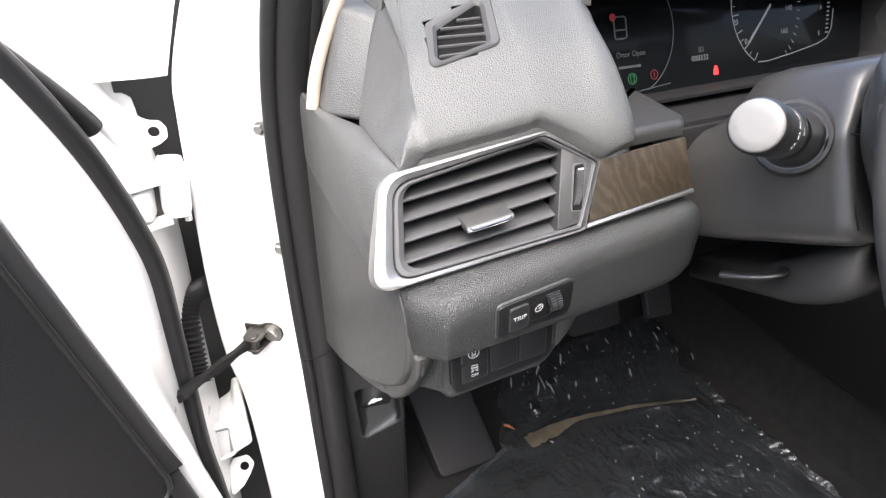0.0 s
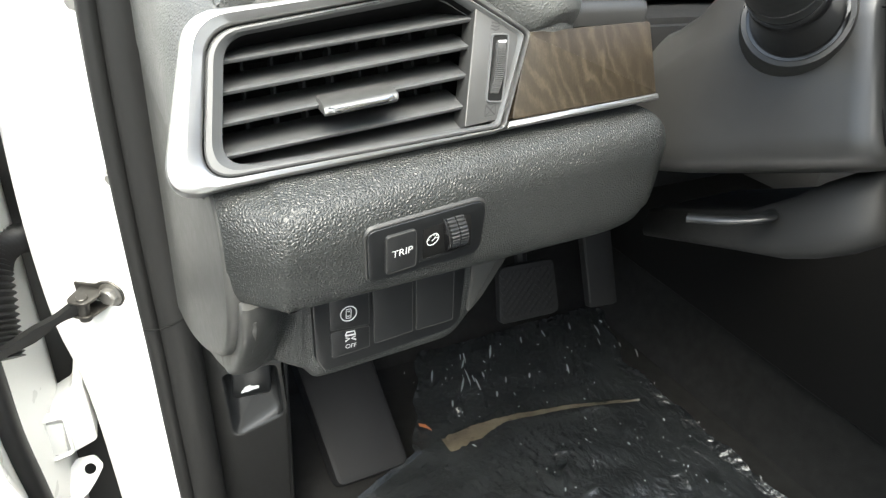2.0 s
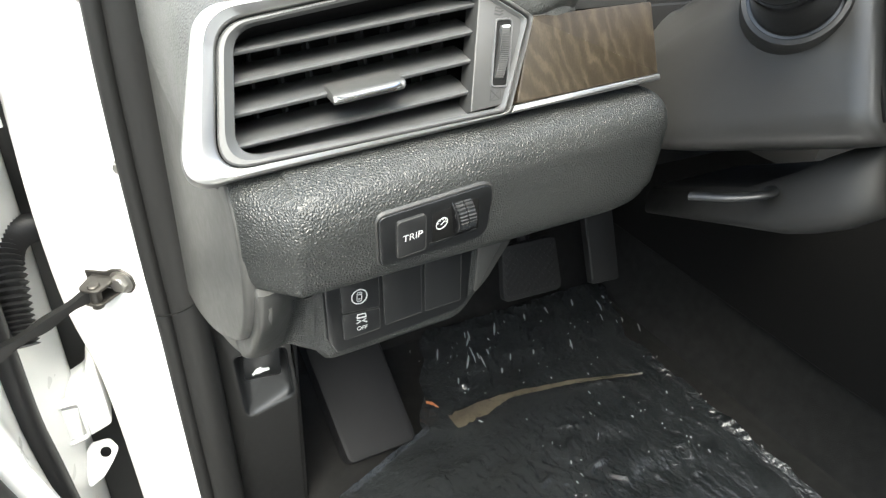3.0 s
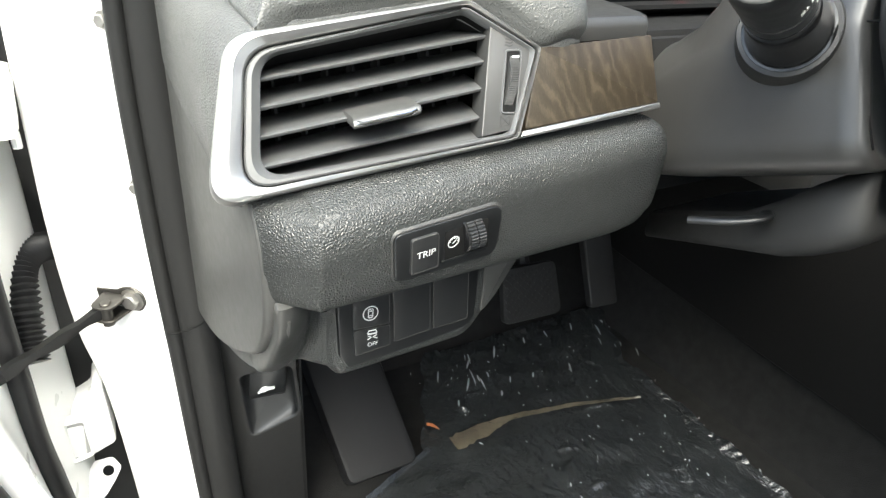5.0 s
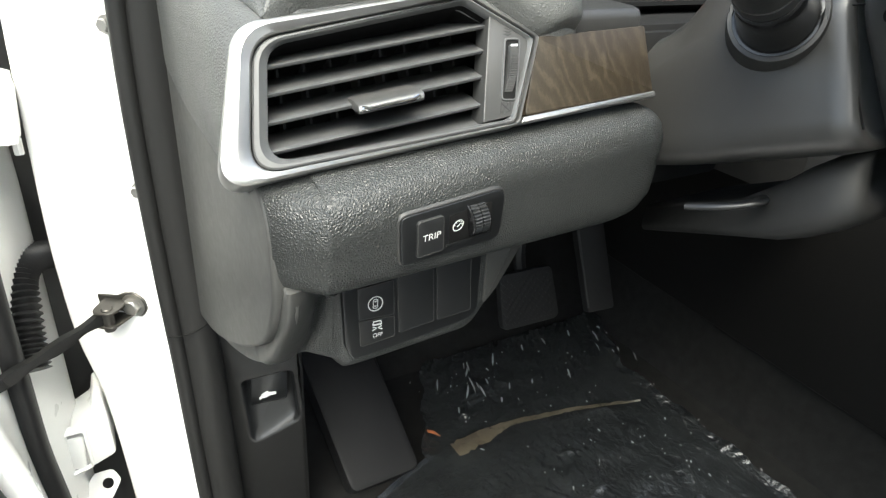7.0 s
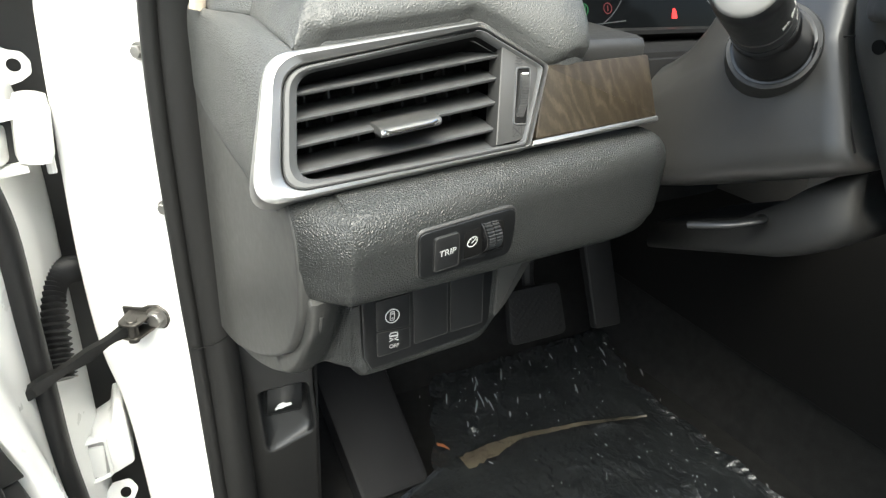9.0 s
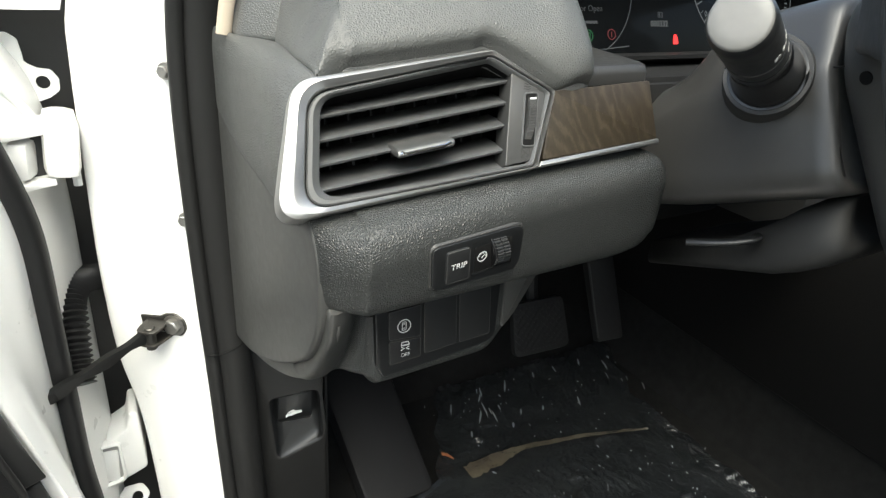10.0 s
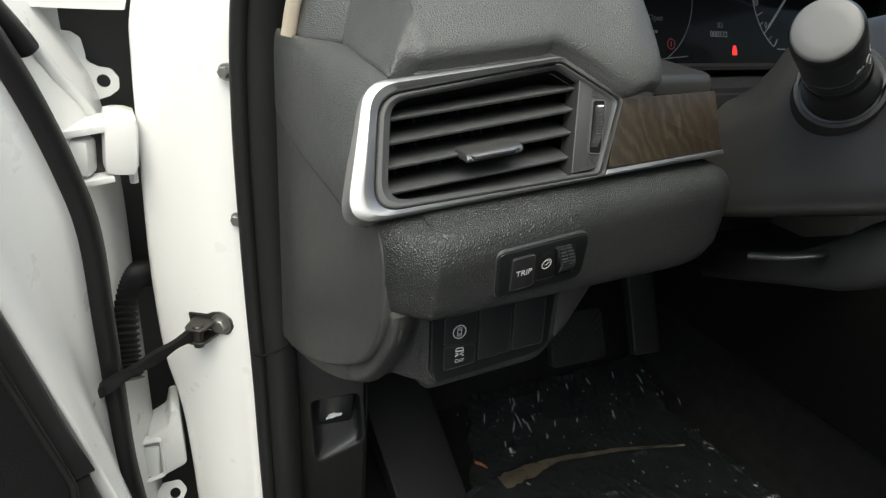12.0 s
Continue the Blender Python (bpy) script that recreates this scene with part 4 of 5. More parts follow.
part("green_lamp", bm, GREEN, cluster, "glowing green indicator")
bm = bmesh.new()
stroke(bm, lambda a, b, h: up_d(-80 + a, 5 + b, h), circle(0, 0, 4.4, 20), 0.8, closed=True)
stroke(bm, lambda a, b, h: up_d(-80 + a, 5 + b, h), [(0, -2.4), (0, 2.4)], 0.8)
part("warning_ring", bm, DIMRED, cluster, "dim red warning ring")
lettering("lettering", "Door Open", DISP, -106, 27, 5.0, FAINT, cluster, 0.2, h=0.3)
bm = bmesh.new()
stroke(bm, up_d, [(-122 + 2.4 * k, 15.5) for k in range(12)], 2.4)
part("message_bar", bm, FAINT, cluster)
lettering("lettering", "83", DISP, -18, 22, 5.2, FAINT, cluster, 0.2, h=0.3)
lettering("lettering", "000332", DISP, -20, 14, 5.2, DIGIT, cluster, 0.2, h=0.3)
bm = bmesh.new()
stroke(bm, up_d, circle(-114, 48, 62, 40, start=-1.15, sweep=2.0), 0.8)
stroke(bm, up_d, [(-122, -10), (-60, -5.5)], 0.9)
part("left_dial_ring", bm, FAINT, cluster)
bm = bmesh.new()
stroke(bm, lambda a, b, h: up_d(-116 + a, 53 + b, h), rounded([(-7, -11, 3), (7, -11, 3), (7, 9, 3), (-7, 9, 3)], 4), 1.4, closed=True)
stroke(bm, lambda a, b, h: up_d(-116 + a, 53 + b, h), [(-6, -3), (6, -3)], 1.4)
part("car_symbol", bm, FAINT, cluster)
bm = bmesh.new()
prism(bm, [Vector(p) for p in circle(-124, 62, 3.6, 12)], DISP, 0, 0.6)
part("door_lamp", bm, DIMRED, cluster, "dim red open-door lamp")
# speedometer
cx0, cy0 = 92.0, 58.0
bm = bmesh.new()
stroke(bm, lambda a, b, h: up_d(cx0 + a, cy0 + b, h), circle(0, 0, 66, 60, start=math.radians(165), sweep=math.radians(72)), 0.9)
for k in range(15):
    a = math.radians(236 - 8.2 * k)
    r0 = 57 if k % 2 == 0 else 60.5
    stroke(bm, lambda p, q2, h: up_d(cx0 + p, cy0 + q2, h), [(r0 * math.cos(a), r0 * math.sin(a)), (65 * math.cos(a), 65 * math.sin(a))], 1.1 if k % 2 == 0 else 0.6)
part("dial_ticks", bm, DIGIT, cluster)
bm = bmesh.new()
for k in range(9):
    a = math.radians(-58 + 8.2 * k)
    stroke(bm, lambda p, q2, h: up_d(cx0 + p * 0.75 - 14, cy0 + q2, h), [(58 * math.cos(a), 58 * math.sin(a)), (64 * math.cos(a), 64 * math.sin(a))], 0.8)
part("dial_ticks", bm, DIGIT, cluster)
lettering("lettering", "0", DISP, 44.0, 23.5, 5.4, DIGIT, cluster, 0.2, h=0.3)
lettering("lettering", "20", DISP, 30.5, 44.0, 5.2, DIGIT, cluster, 0.2, h=0.3)
lettering("lettering", "160", DISP, 100, 29, 5.2, DIGIT, cluster, 0.2, h=0.3)
lettering("lettering", "140", DISP, 108, 52, 5.2, DIGIT, cluster, 0.2, h=0.3)
lettering("lettering", "E", DISP, 154, 22, 4.6, DIGIT, cluster, 0.2, h=0.3)
lettering("lettering", "F", DISP, 158, 48, 4.6, DIGIT, cluster, 0.2, h=0.3)
bm = bmesh.new()
stroke(bm, up_d, [(48.0, 22.0), (82.0, 58.0)], 2.4)
part("needle", bm, DIGIT, cluster, "pale speedometer needle")
bm = bmesh.new()
stroke(bm, up_d, [(60, 1.5), (74, 1.0), (110, 5), (150, 11), (166, 16), (174, 26), (178, 46)], 1.0)
for k in range(8):
    stroke(bm, up_d, [(164 + k * 0.7, 22 + 4.4 * k), (168 + k * 0.7, 22 + 4.4 * k)], 1.4)
part("fuel_gauge", bm, DIGIT, cluster)

# ---- steering column, stalk and wheel (axes: right, up along the wheel, back towards the driver) ----
C0, CU, CB = Vector((0.582, 0.196, 0.888)), Vector((0, 0.4254, 0.905)), Vector((0, -0.905, 0.4254))
col = lambda x, u, b: C0 + Vector((1, 0, 0)) * x + CU * u + CB * b
column = thing("steering_column", col(0, -0.07, -0.15), "dark grey plastic steering column shroud", "steering column")


def shroud_loop(b, w, top, bottom, r):
    return [col(p.x / 1000, p.y / 1000, b) for p in rounded([(-w, bottom, r), (w, bottom, r), (w * 0.8, top, r * 1.2), (-w * 0.8, top, r * 1.2)], 7)]


def arch_loop(b, w, top, bottom, hip=60, crown=0.6):
    return [col(p.x / 1000, p.y / 1000, b) for p in rounded([(-w, bottom, 20), (w, bottom, 20), (w * 0.885, hip, 30), (w * crown, top, 34), (-w * crown, top, 34), (-w * 0.885, hip, 30)], 9)]


bm = bmesh.new()
rings(bm, [arch_loop(-0.100, 84, 88, -16), arch_loop(-0.0955, 90, 95, -20), arch_loop(-0.0945, 96, 102, -24), arch_loop(-0.098, 101, 107, -26), arch_loop(-0.108, 104, 110, -26),
           arch_loop(-0.14, 110, 113, -24), arch_loop(-0.165, 114, 116, -22), arch_loop(-0.185, 117, 114, -21), arch_loop(-0.198, 119, 101, -20, 58), arch_loop(-0.212, 121, 87, -19, 54, 0.66),
           arch_loop(-0.228, 123, 80, -17, 50, 0.72), arch_loop(-0.25, 126, 76, -14, 46, 0.76), arch_loop(-0.34, 128, 64, -10, 40, 0.8)])
part("upper_shroud", bm, COLUMN, column, smooth=75)
bm = bmesh.new()
rings(bm, [shroud_loop(-0.112, 60, -30, -52, 9), shroud_loop(-0.105, 76, -28, -58, 12), shroud_loop(-0.104, 84, -27, -63, 15), shroud_loop(-0.109, 92, -26, -69, 18), shroud_loop(-0.122, 98, -27, -74, 20), shroud_loop(-0.14, 100, -32, -77, 20), shroud_loop(-0.16, 99, -40, -78, 18), shroud_loop(-0.20, 88, -50, -76, 12), shroud_loop(-0.30, 70, -50, -72, 10)])
part("lower_shroud", bm, CLOSEOUT, column, smooth=85)
bm = bmesh.new()
tube(bm, spline([col(-0.122, -0.046, -0.200), col(-0.112, -0.049, -0.180), col(-0.100, -0.050, -0.166), col(-0.092, -0.0497, -0.163), col(-0.085, -0.0485, -0.168)], 6), 0.0045, 16, flat=0.6)
part("tilt_lever", bm, PANEL_BLACK, column, "black tilt lever")
bm = bmesh.new()
tube(bm, [(0.4738, 0.416, 0.8325), (0.4751, 0.391, 0.8401), (0.4767, 0.3713, 0.847), (0.4770, 0.3713, 0.850)], 0.0004, 6)
part("seam", bm, DEEP, column)
bm = bmesh.new()
tube(bm, [(0.4925, 0.317, 0.898), (0.4963, 0.3096, 0.8996), (0.497, 0.300, 0.902)], 0.0006, 6)
part("seam", bm, DEEP, column)
bm = bmesh.new()
tube(bm, [(0.4902, 0.290, 0.852), (0.4904, 0.2848, 0.8538), (0.4912, 0.2758, 0.8368)], 0.0006, 6)
part("seam", bm, DEEP, column)

stalk = thing("indicator_stalk", col(-0.10, 0.06, -0.125), "black turn signal stalk with a round end knob", "stalk")
S0, S1 = Vector((0.480, 0.3403, 0.8893)), Vector((0.3725, 0.2911, 0.9312))
ax = (S1 - S0).normalized()
sl = lambda d: S0 + ax * (d * 0.896)
bm = bmesh.new()
tube(bm, [sl(-0.030), sl(-0.002), sl(0.004), sl(0.0062), sl(0.0064), sl(0.004), sl(-0.012)], [0.0340, 0.0292, 0.0284, 0.0277, 0.0270, 0.0264, 0.0262], 48)
part("collar", bm, KICKS, stalk, smooth=60)
bm = bmesh.new()
tube(bm, [sl(-0.010), sl(0.004), sl(0.0076), sl(0.0086), sl(0.0076)], [0.0256, 0.0256, 0.0250, 0.0240, 0.0220], 48)
part("sealing_ring", bm, GLOSSY, stalk, "glossy black sealing ring", smooth=60)
bm = bmesh.new()
tube(bm, [sl(0.0), sl(0.008), sl(0.013), sl(0.020), sl(0.030), sl(0.045), sl(0.057), sl(0.058), sl(0.0592), sl(0.060), sl(0.066)], [0.0236, 0.0234, 0.0228, 0.0216, 0.0204, 0.0192, 0.0188, 0.0180, 0.0180, 0.0187, 0.0184], 40)
part("stem", bm, GLOSSY, stalk, smooth=50)
bm = bmesh.new()
tube(bm, [sl(0.066), sl(0.0668), sl(0.080), sl(0.0805), sl(0.0815), sl(0.082), sl(0.1)], [0.0165, 0.0181, 0.0180, 0.0173, 0.0173, 0.0178, 0.0178], 40)
sleeve = part("sleeve", bm, KEY, stalk)
bm = bmesh.new()
tube(bm, [sl(0.1), sl(0.1005), sl(0.126), sl(0.133), sl(0.1375), sl(0.1395)], [0.0168, 0.0181, 0.0183, 0.0181, 0.0164, 0.010], 40)
knob = part("knob", bm, KEY, stalk)
bm = bmesh.new()
tube(bm, [sl(0.1370), sl(0.1388), sl(0.1398), sl(0.1403)], [0.0166, 0.0162, 0.0150, 0.009], 40)
part("end_face", bm, KNOB_END, knob, "grey satin end face, paled for the sky light on it", smooth=60)
sn = (Vector((-0.25, -0.62, 0.55)) - ax * Vector((-0.25, -0.62, 0.55)).dot(ax)).normalized()
for d, turn in ((0.091, 0.12), (0.091, -0.28), (0.091, -0.66), (0.091, -1.06), (0.074, -0.45)):
    nn = (Matrix.Rotation(turn, 3, ax) @ sn).normalized()
    flat_map = mapper(sl(d) + nn * 0.0179, nn, ax)
    pm = lambda a, b, h: flat_map(a * 1.3, b * 1.3, h)
    bm = bmesh.new()
    if turn == 0.12:
        stroke(bm, pm, circle(0, 0, 1.0, 12), 0.3, closed=True)
        for k in range(6):
            stroke(bm, pm, [(1.5 * math.cos(k), 1.5 * math.sin(k)), (2.2 * math.cos(k), 2.2 * math.sin(k))], 0.28)
    else:
        for k in range(4):
            stroke(bm, pm, [(-1.8, -1.2 + 0.8 * k), (0.2, -1.0 + 0.8 * k)], 0.28)
        stroke(bm, pm, circle(0.6, 0, 1.3, 10, start=-1.57, sweep=3.3), 0.3)
    part("light_symbol", bm, PALEMARK, sleeve, "pale lamp symbol")

steer = thing("steering_wheel", col(0, -0.1845, 0), "dark grey leather steering wheel seen from behind", "steering wheel")
bm = bmesh.new()
tube(bm, [col(0.1845 * math.cos(a), 0.1845 * math.sin(a), 0.0) for a in [2 * math.pi * k / 96 for k in range(96)]] + [col(0.1845, 0, 0)], 0.0158, 18, caps=False)
part("rim", bm, WHEEL, steer, smooth=60)
bm = bmesh.new()
hub = lambda b, w, top, bottom, r: [col(p.x / 1000, p.y / 1000, b) for p in rounded([(-w * 0.72, bottom, r), (w * 0.72, bottom, r), (w, top * 0.55, r), (w * 0.86, top, r), (-w * 0.86, top, r), (-w, top * 0.55, r)], 7)]
loops = []
for k in range(15):
    a = math.pi / 2 * k / 14
    f = 0.80 + 0.20 * math.sin(a)
    loops.append(hub(-0.093 + 0.032 * (1 - math.cos(a)), 97 * f, 104 * f, -101 * f, 50 * f))
rings(bm, loops + [hub(-0.045, 96, 103, -101, 50), hub(-0.02, 92, 98, -98, 46), hub(-0.01, 70, 72, -70, 34)])
hole_at = Vector((0.4918, 0.280, 0.8995))
bm.normal_update()
around = min(bm.faces, key=lambda fc: (fc.calc_center_median() - hole_at).length)
hole_dir = around.normal.copy()
if hole_dir.x > 0:
    hole_dir.negate()
hole_at = hole_at - hole_dir * (hole_at - around.calc_center_median()).dot(hole_dir)
cover = part("hub_cover", bm, WHEEL, steer, "dark plastic hub back cover", smooth=85)
# a black disc paints the dark of the access hole on the closed cover
bm = bmesh.new()
tube(bm, [hole_at - hole_dir * 0.008, hole_at + hole_dir * 0.0008], 0.0042, 24)
part("access_hole_shade", bm, DEEP, cover)
for s in (-1, 1):
    bm = bmesh.new()
    sections = []
    for x, lo, hi, back, rear_top, front in ((50, 60, 112, -78, -62, -20), (80, 60, 112, -80, -63, -18), (98, 59, 111, -77, -60, -14), (118, 56, 106, -66, -50, -9), (140, 50, 98, -48, -36, -4), (162, 42, 88, -30, -22, 0), (181, 34, 80, -16, -12, 4)):
        sections.append([col(s * x / 1000, p.x / 1000, p.y / 1000) for p in rounded([(lo, front, 5), (lo, back, 8), (hi, rear_top, 10), (hi, front, 5)], 6)])
    rings(bm, sections)
    part("spoke", bm, WHEEL, steer, smooth=80)
bm = bmesh.new()
rings(bm, [[col(x, -u, b) for x, b in ((-0.03, -0.006), (0.03, -0.006), (0.03, -0.026), (-0.03, -0.026))] for u in (0.08, 0.13, 0.18)])
part("spoke", bm, HARD, steer)

# ---- kick panel with the bonnet release ----
KN = Vector((-0.287, -0.958, 0))
KICK = mapper((0.229, 0.643, 0.465), KN)
kick = thing("kick_panel", KICK(0, -240, 0), "dark plastic kick panel beside the footrest", "trim panel")
big = rounded([(-62, -270, 4), (40, -270, 4), (40, 120, 16), (-62, 120, 4)], 6)
rim0 = rounded([(-18, -66, 8), (35, -37, 13), (30, 32, 8), (-24, 22, 8)], 6)
bm = bmesh.new()
rings(bm, [[KICK(p.x, p.y, h) for p in pts] for pts, h in ((big, -40), (big, -3), (inset(big, 4), 0), (inset(rim0, -4), 0), (inset(rim0, -2), 0.5), (inset(rim0, -0.8), 0.3))], (False, False))
part("panel", bm, KICKPANEL, kick, smooth=50)
bm = bmesh.new()
scoop = lambda y: min(1.0, max(0.06, (y + 64) / 50))
deep = inset(rim0, 3.2)
hub2 = Vector((6, -14))
shrink = lambda f: [p.lerp(hub2, f) for p in deep]
rings(bm, [[KICK(p.x, p.y, h * scoop(p.y) + 0.3) for p in pts] for pts, h in ((inset(rim0, -0.8), 0), (inset(rim0, 0.6), -1.2), (inset(rim0, 1.6), -5), (deep, -12), (shrink(0.1), -15), (shrink(0.3), -16), (shrink(0.5), -16), (shrink(0.7), -16), (shrink(0.95), -16))], (False, True))
part("recess", bm, PANEL_BLACK, kick, smooth=60)
lever = thing("bonnet_release", KICK(2, -20, -16), "black bonnet release lever in its recess", "lever")
bm = bmesh.new()
loops = []
for u in (-15.5, -14, 0, 21, 22.5):
    e = 1.2 if u in (-15.5, 22.5) else 0
    loops.append([KICK(u + b * 0.05, b + 0.12 * u, h - e) for b, h in ((30, -15), (29 - e, -5), (16, -2), (4, -1.5), (-9, -4), (-16 + e, -9), (-17, -15))])
rings(bm, loops)
handle = part("lever", bm, PANEL_BLACK, lever, smooth=50)
bm = bmesh.new()
hl = lambda a, b, h: KICK(2 + a * 1.0, 1.0 + b + 0.26 * a, -1.6 + h)
prism(bm, rounded([(-9, -4.2, 1), (-5.5, -2.6, 1), (-2, -3.4, 1), (3, -2.2, 1), (9.5, -2.4, 1.2), (9.0, 0.8, 1), (4, 1.6, 1), (0, 3.2, 1.4), (-3, 1.2, 1), (-8.6, -0.6, 1)], 3), hl, 0, 0.8)
prism(bm, rounded([(-8, 0.8, 0.6), (-2, 2.2, 0.6), (2, 4.6, 0.6), (-4, 3.4, 0.6)], 2), hl, 0, 0.7)
part("bonnet_symbol", bm, MARK, handle, "white open-bonnet car symbol")

# ---- pedals ----
bm = bmesh.new()
FP = mapper((0.383, 0.648, 0.270), Vector((0, -0.61, 0.79)))
prism(bm, rounded([(-55, -5, 13), (44, -5, 14), (34, 215, 8), (-68, 215, 8)], 5), FP, -30, 0, 4)
rest = thing("footrest", (0.39, 0.69, 0.25), "dark flat plastic footrest beside the kick panel", "footrest")
part("tread", bm, FOOT, rest)
bm = bmesh.new()
prism(bm, rounded([(-48, 4, 8), (46, 0, 10), (40, 220, 8), (-62, 220, 8)], 5), FP, -40, -12, 4)
part("base", bm, RUBBER, rest)
brake = thing("brake_pedal", (0.66, 0.745, 0.37), "black rubber brake pedal with crossed grooves", "pedal")
BP = mapper((0.660, 0.742, 0.418), (-0.05, -0.93, 0.36))
bm = bmesh.new()
prism(bm, rounded([(-50, -42, 12), (54, -42, 12), (48, 42, 12), (-46, 42, 12)], 6), BP, -12, 0, 2)
pad = part("pad", bm, PEDAL, brake)
for k in range(13):
    bm = bmesh.new()
    c = -72 + 12 * k
    a0, a1 = max(-44, c - 34), min(46, c + 34)
    stroke(bm, lambda a, b, h: BP(a, b, h), [(a0, a0 - c), (a1, a1 - c)], 3.4, 1.6)
    part("tread", bm, PEDAL, pad)
    bm = bmesh.new()
    stroke(bm, lambda a, b, h: BP(-a, b, h), [(a0, a0 - c), (a1, a1 - c)], 3.0, 1.4)
    part("tread", bm, PEDAL, pad)
bm = bmesh.new()
tube(bm, spline([BP(0, 10, -8), BP(10, 60, -30), BP(20, 160, -10), BP(20, 260, 20)], 5), 0.010, 8)
part("arm", bm, PEDAL, brake)
accel = thing("accelerator_pedal", (0.80, 0.76, 0.37), "black plastic accelerator pedal", "pedal")
bm = bmesh.new()
AP = mapper((0.805, 0.755, 0.43), (-0.1, -0.9, 0.40))
prism(bm, rounded([(-22, -72, 6), (30, -72, 6), (24, 80, 6), (-30, 80, 6)], 5), AP, -14, 0, 2)
part("pad", bm, PEDAL, accel)
bm = bmesh.new()
tube(bm, spline([AP(0, 70, -10), AP(-2, 160, -30), AP(-4, 300, -40)], 4), 0.008, 8)
part("arm", bm, DARKSTEEL, accel)
bm = bmesh.new()
tube(bm, [AP(-25.5, 78, -1), AP(-20.5, -64, -1)], 0.0018, 6)
part("edge", bm, KICKS, accel)


# ---- floor mat under film, tape and scraps ----
rnd = random.Random(4)
CREASES = []
for k in range(150):
    far = k < 70
    cx1, cy1 = rnd.uniform(0.52, 0.90), (rnd.uniform(0.70, 0.845) if far else rnd.uniform(0.30, 0.80))
    turn = rnd.gauss(math.radians(62), 0.12) if far else rnd.uniform(0, math.pi)
    CREASES.append((cx1, cy1, math.cos(turn), math.sin(turn), rnd.uniform(0.008, 0.03), rnd.uniform(0.0016, 0.004), rnd.uniform(0.0012, 0.0035)))


def film_height(x, y):
    h = 0.0035 * noise.noise(Vector((x * 14, y * 30, 0.3))) + 0.0025 * abs(noise.noise(Vector((x * 55, y * 30, 2.1)))) + 0.0012 * abs(noise.noise(Vector((x * 150, y * 100, 5.1))))
    for cx1, cy1, cc, ss, half, tall, wide in CREASES:
        dx, dy = x - cx1, y - cy1
        if abs(dx) + abs(dy) > 0.06:
            continue
        s, n = dx * cc + dy * ss, -dx * ss + dy * cc
        if abs(s) < half and abs(n) < 3 * wide:
            h += tall * (1 - (s / half) ** 2) * math.exp(-(n / wide) ** 2)
    return h


vs = []
ys = [0.845 - 0.0028 * j for j in range(150)] + [0.425 - 0.02 * j for j in range(1, 32)]
for y in ys:
    t = (0.845 - y) / 1.05
    xl = 0.537 - 0.52 * min(0.20, 0.845 - y) - 0.13 * max(0.0, min(1, (0.66 - y) / 0.05)) + 0.004 * math.sin(y * 90)
    xr = 0.850 + 0.50 * max(0.0, y - 0.70) + 0.003 * math.sin(y * 70)
    row = []
    for i in range(170):
        s = i / 169
        x = xl + (xr - xl) * s
        lift = max(0, 1 - min(s, 1 - s) * 26) + max(0, 1 - t * 24)
        row.append((x, y, 0.2565 + film_height(x, y) + lift * (0.004 + 0.006 * abs(noise.noise(Vector((x * 70, y * 70, 9.0)))))))
    vs.append([Vector(p) for p in row])
bm = bmesh.new()
verts = [[bm.verts.new(p) for p in r] for r in vs]
for a, b in zip(verts, verts[1:]):
    for i in range(len(a) - 1):
        bm.faces.new((a[i], a[i + 1], b[i + 1], b[i]))
mat_ob = tagged(part("floor_mat", bm, FILM, at=(0.66, 0.5, 0.25), smooth=80), "black floor mat under wrinkled clear protective film", "floor mat")
# glints along the creases and the mat's edge, added as pale slivers
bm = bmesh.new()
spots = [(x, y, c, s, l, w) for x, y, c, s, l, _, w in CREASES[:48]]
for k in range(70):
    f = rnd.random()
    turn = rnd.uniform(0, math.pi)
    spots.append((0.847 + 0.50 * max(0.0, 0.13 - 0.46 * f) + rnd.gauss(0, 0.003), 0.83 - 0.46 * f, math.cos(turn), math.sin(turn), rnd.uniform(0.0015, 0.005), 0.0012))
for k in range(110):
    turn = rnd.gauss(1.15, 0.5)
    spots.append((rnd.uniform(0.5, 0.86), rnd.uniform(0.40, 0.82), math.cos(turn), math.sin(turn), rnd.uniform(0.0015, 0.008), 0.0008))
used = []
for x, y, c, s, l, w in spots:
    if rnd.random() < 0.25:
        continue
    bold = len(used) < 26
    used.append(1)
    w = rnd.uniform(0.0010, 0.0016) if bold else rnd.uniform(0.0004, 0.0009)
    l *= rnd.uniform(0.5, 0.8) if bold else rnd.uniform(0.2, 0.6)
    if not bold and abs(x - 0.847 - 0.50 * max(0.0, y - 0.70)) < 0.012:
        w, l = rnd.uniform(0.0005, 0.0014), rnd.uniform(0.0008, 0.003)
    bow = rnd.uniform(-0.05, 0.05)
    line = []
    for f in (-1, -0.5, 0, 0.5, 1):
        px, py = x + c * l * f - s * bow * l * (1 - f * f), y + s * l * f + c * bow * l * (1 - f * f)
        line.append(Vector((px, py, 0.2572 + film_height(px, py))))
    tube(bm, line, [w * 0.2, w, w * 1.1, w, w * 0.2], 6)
tagged(part("film_glints", bm, GLINT, mat_ob, "pale slivers painting glints on the film's creases"), kind="stuff")


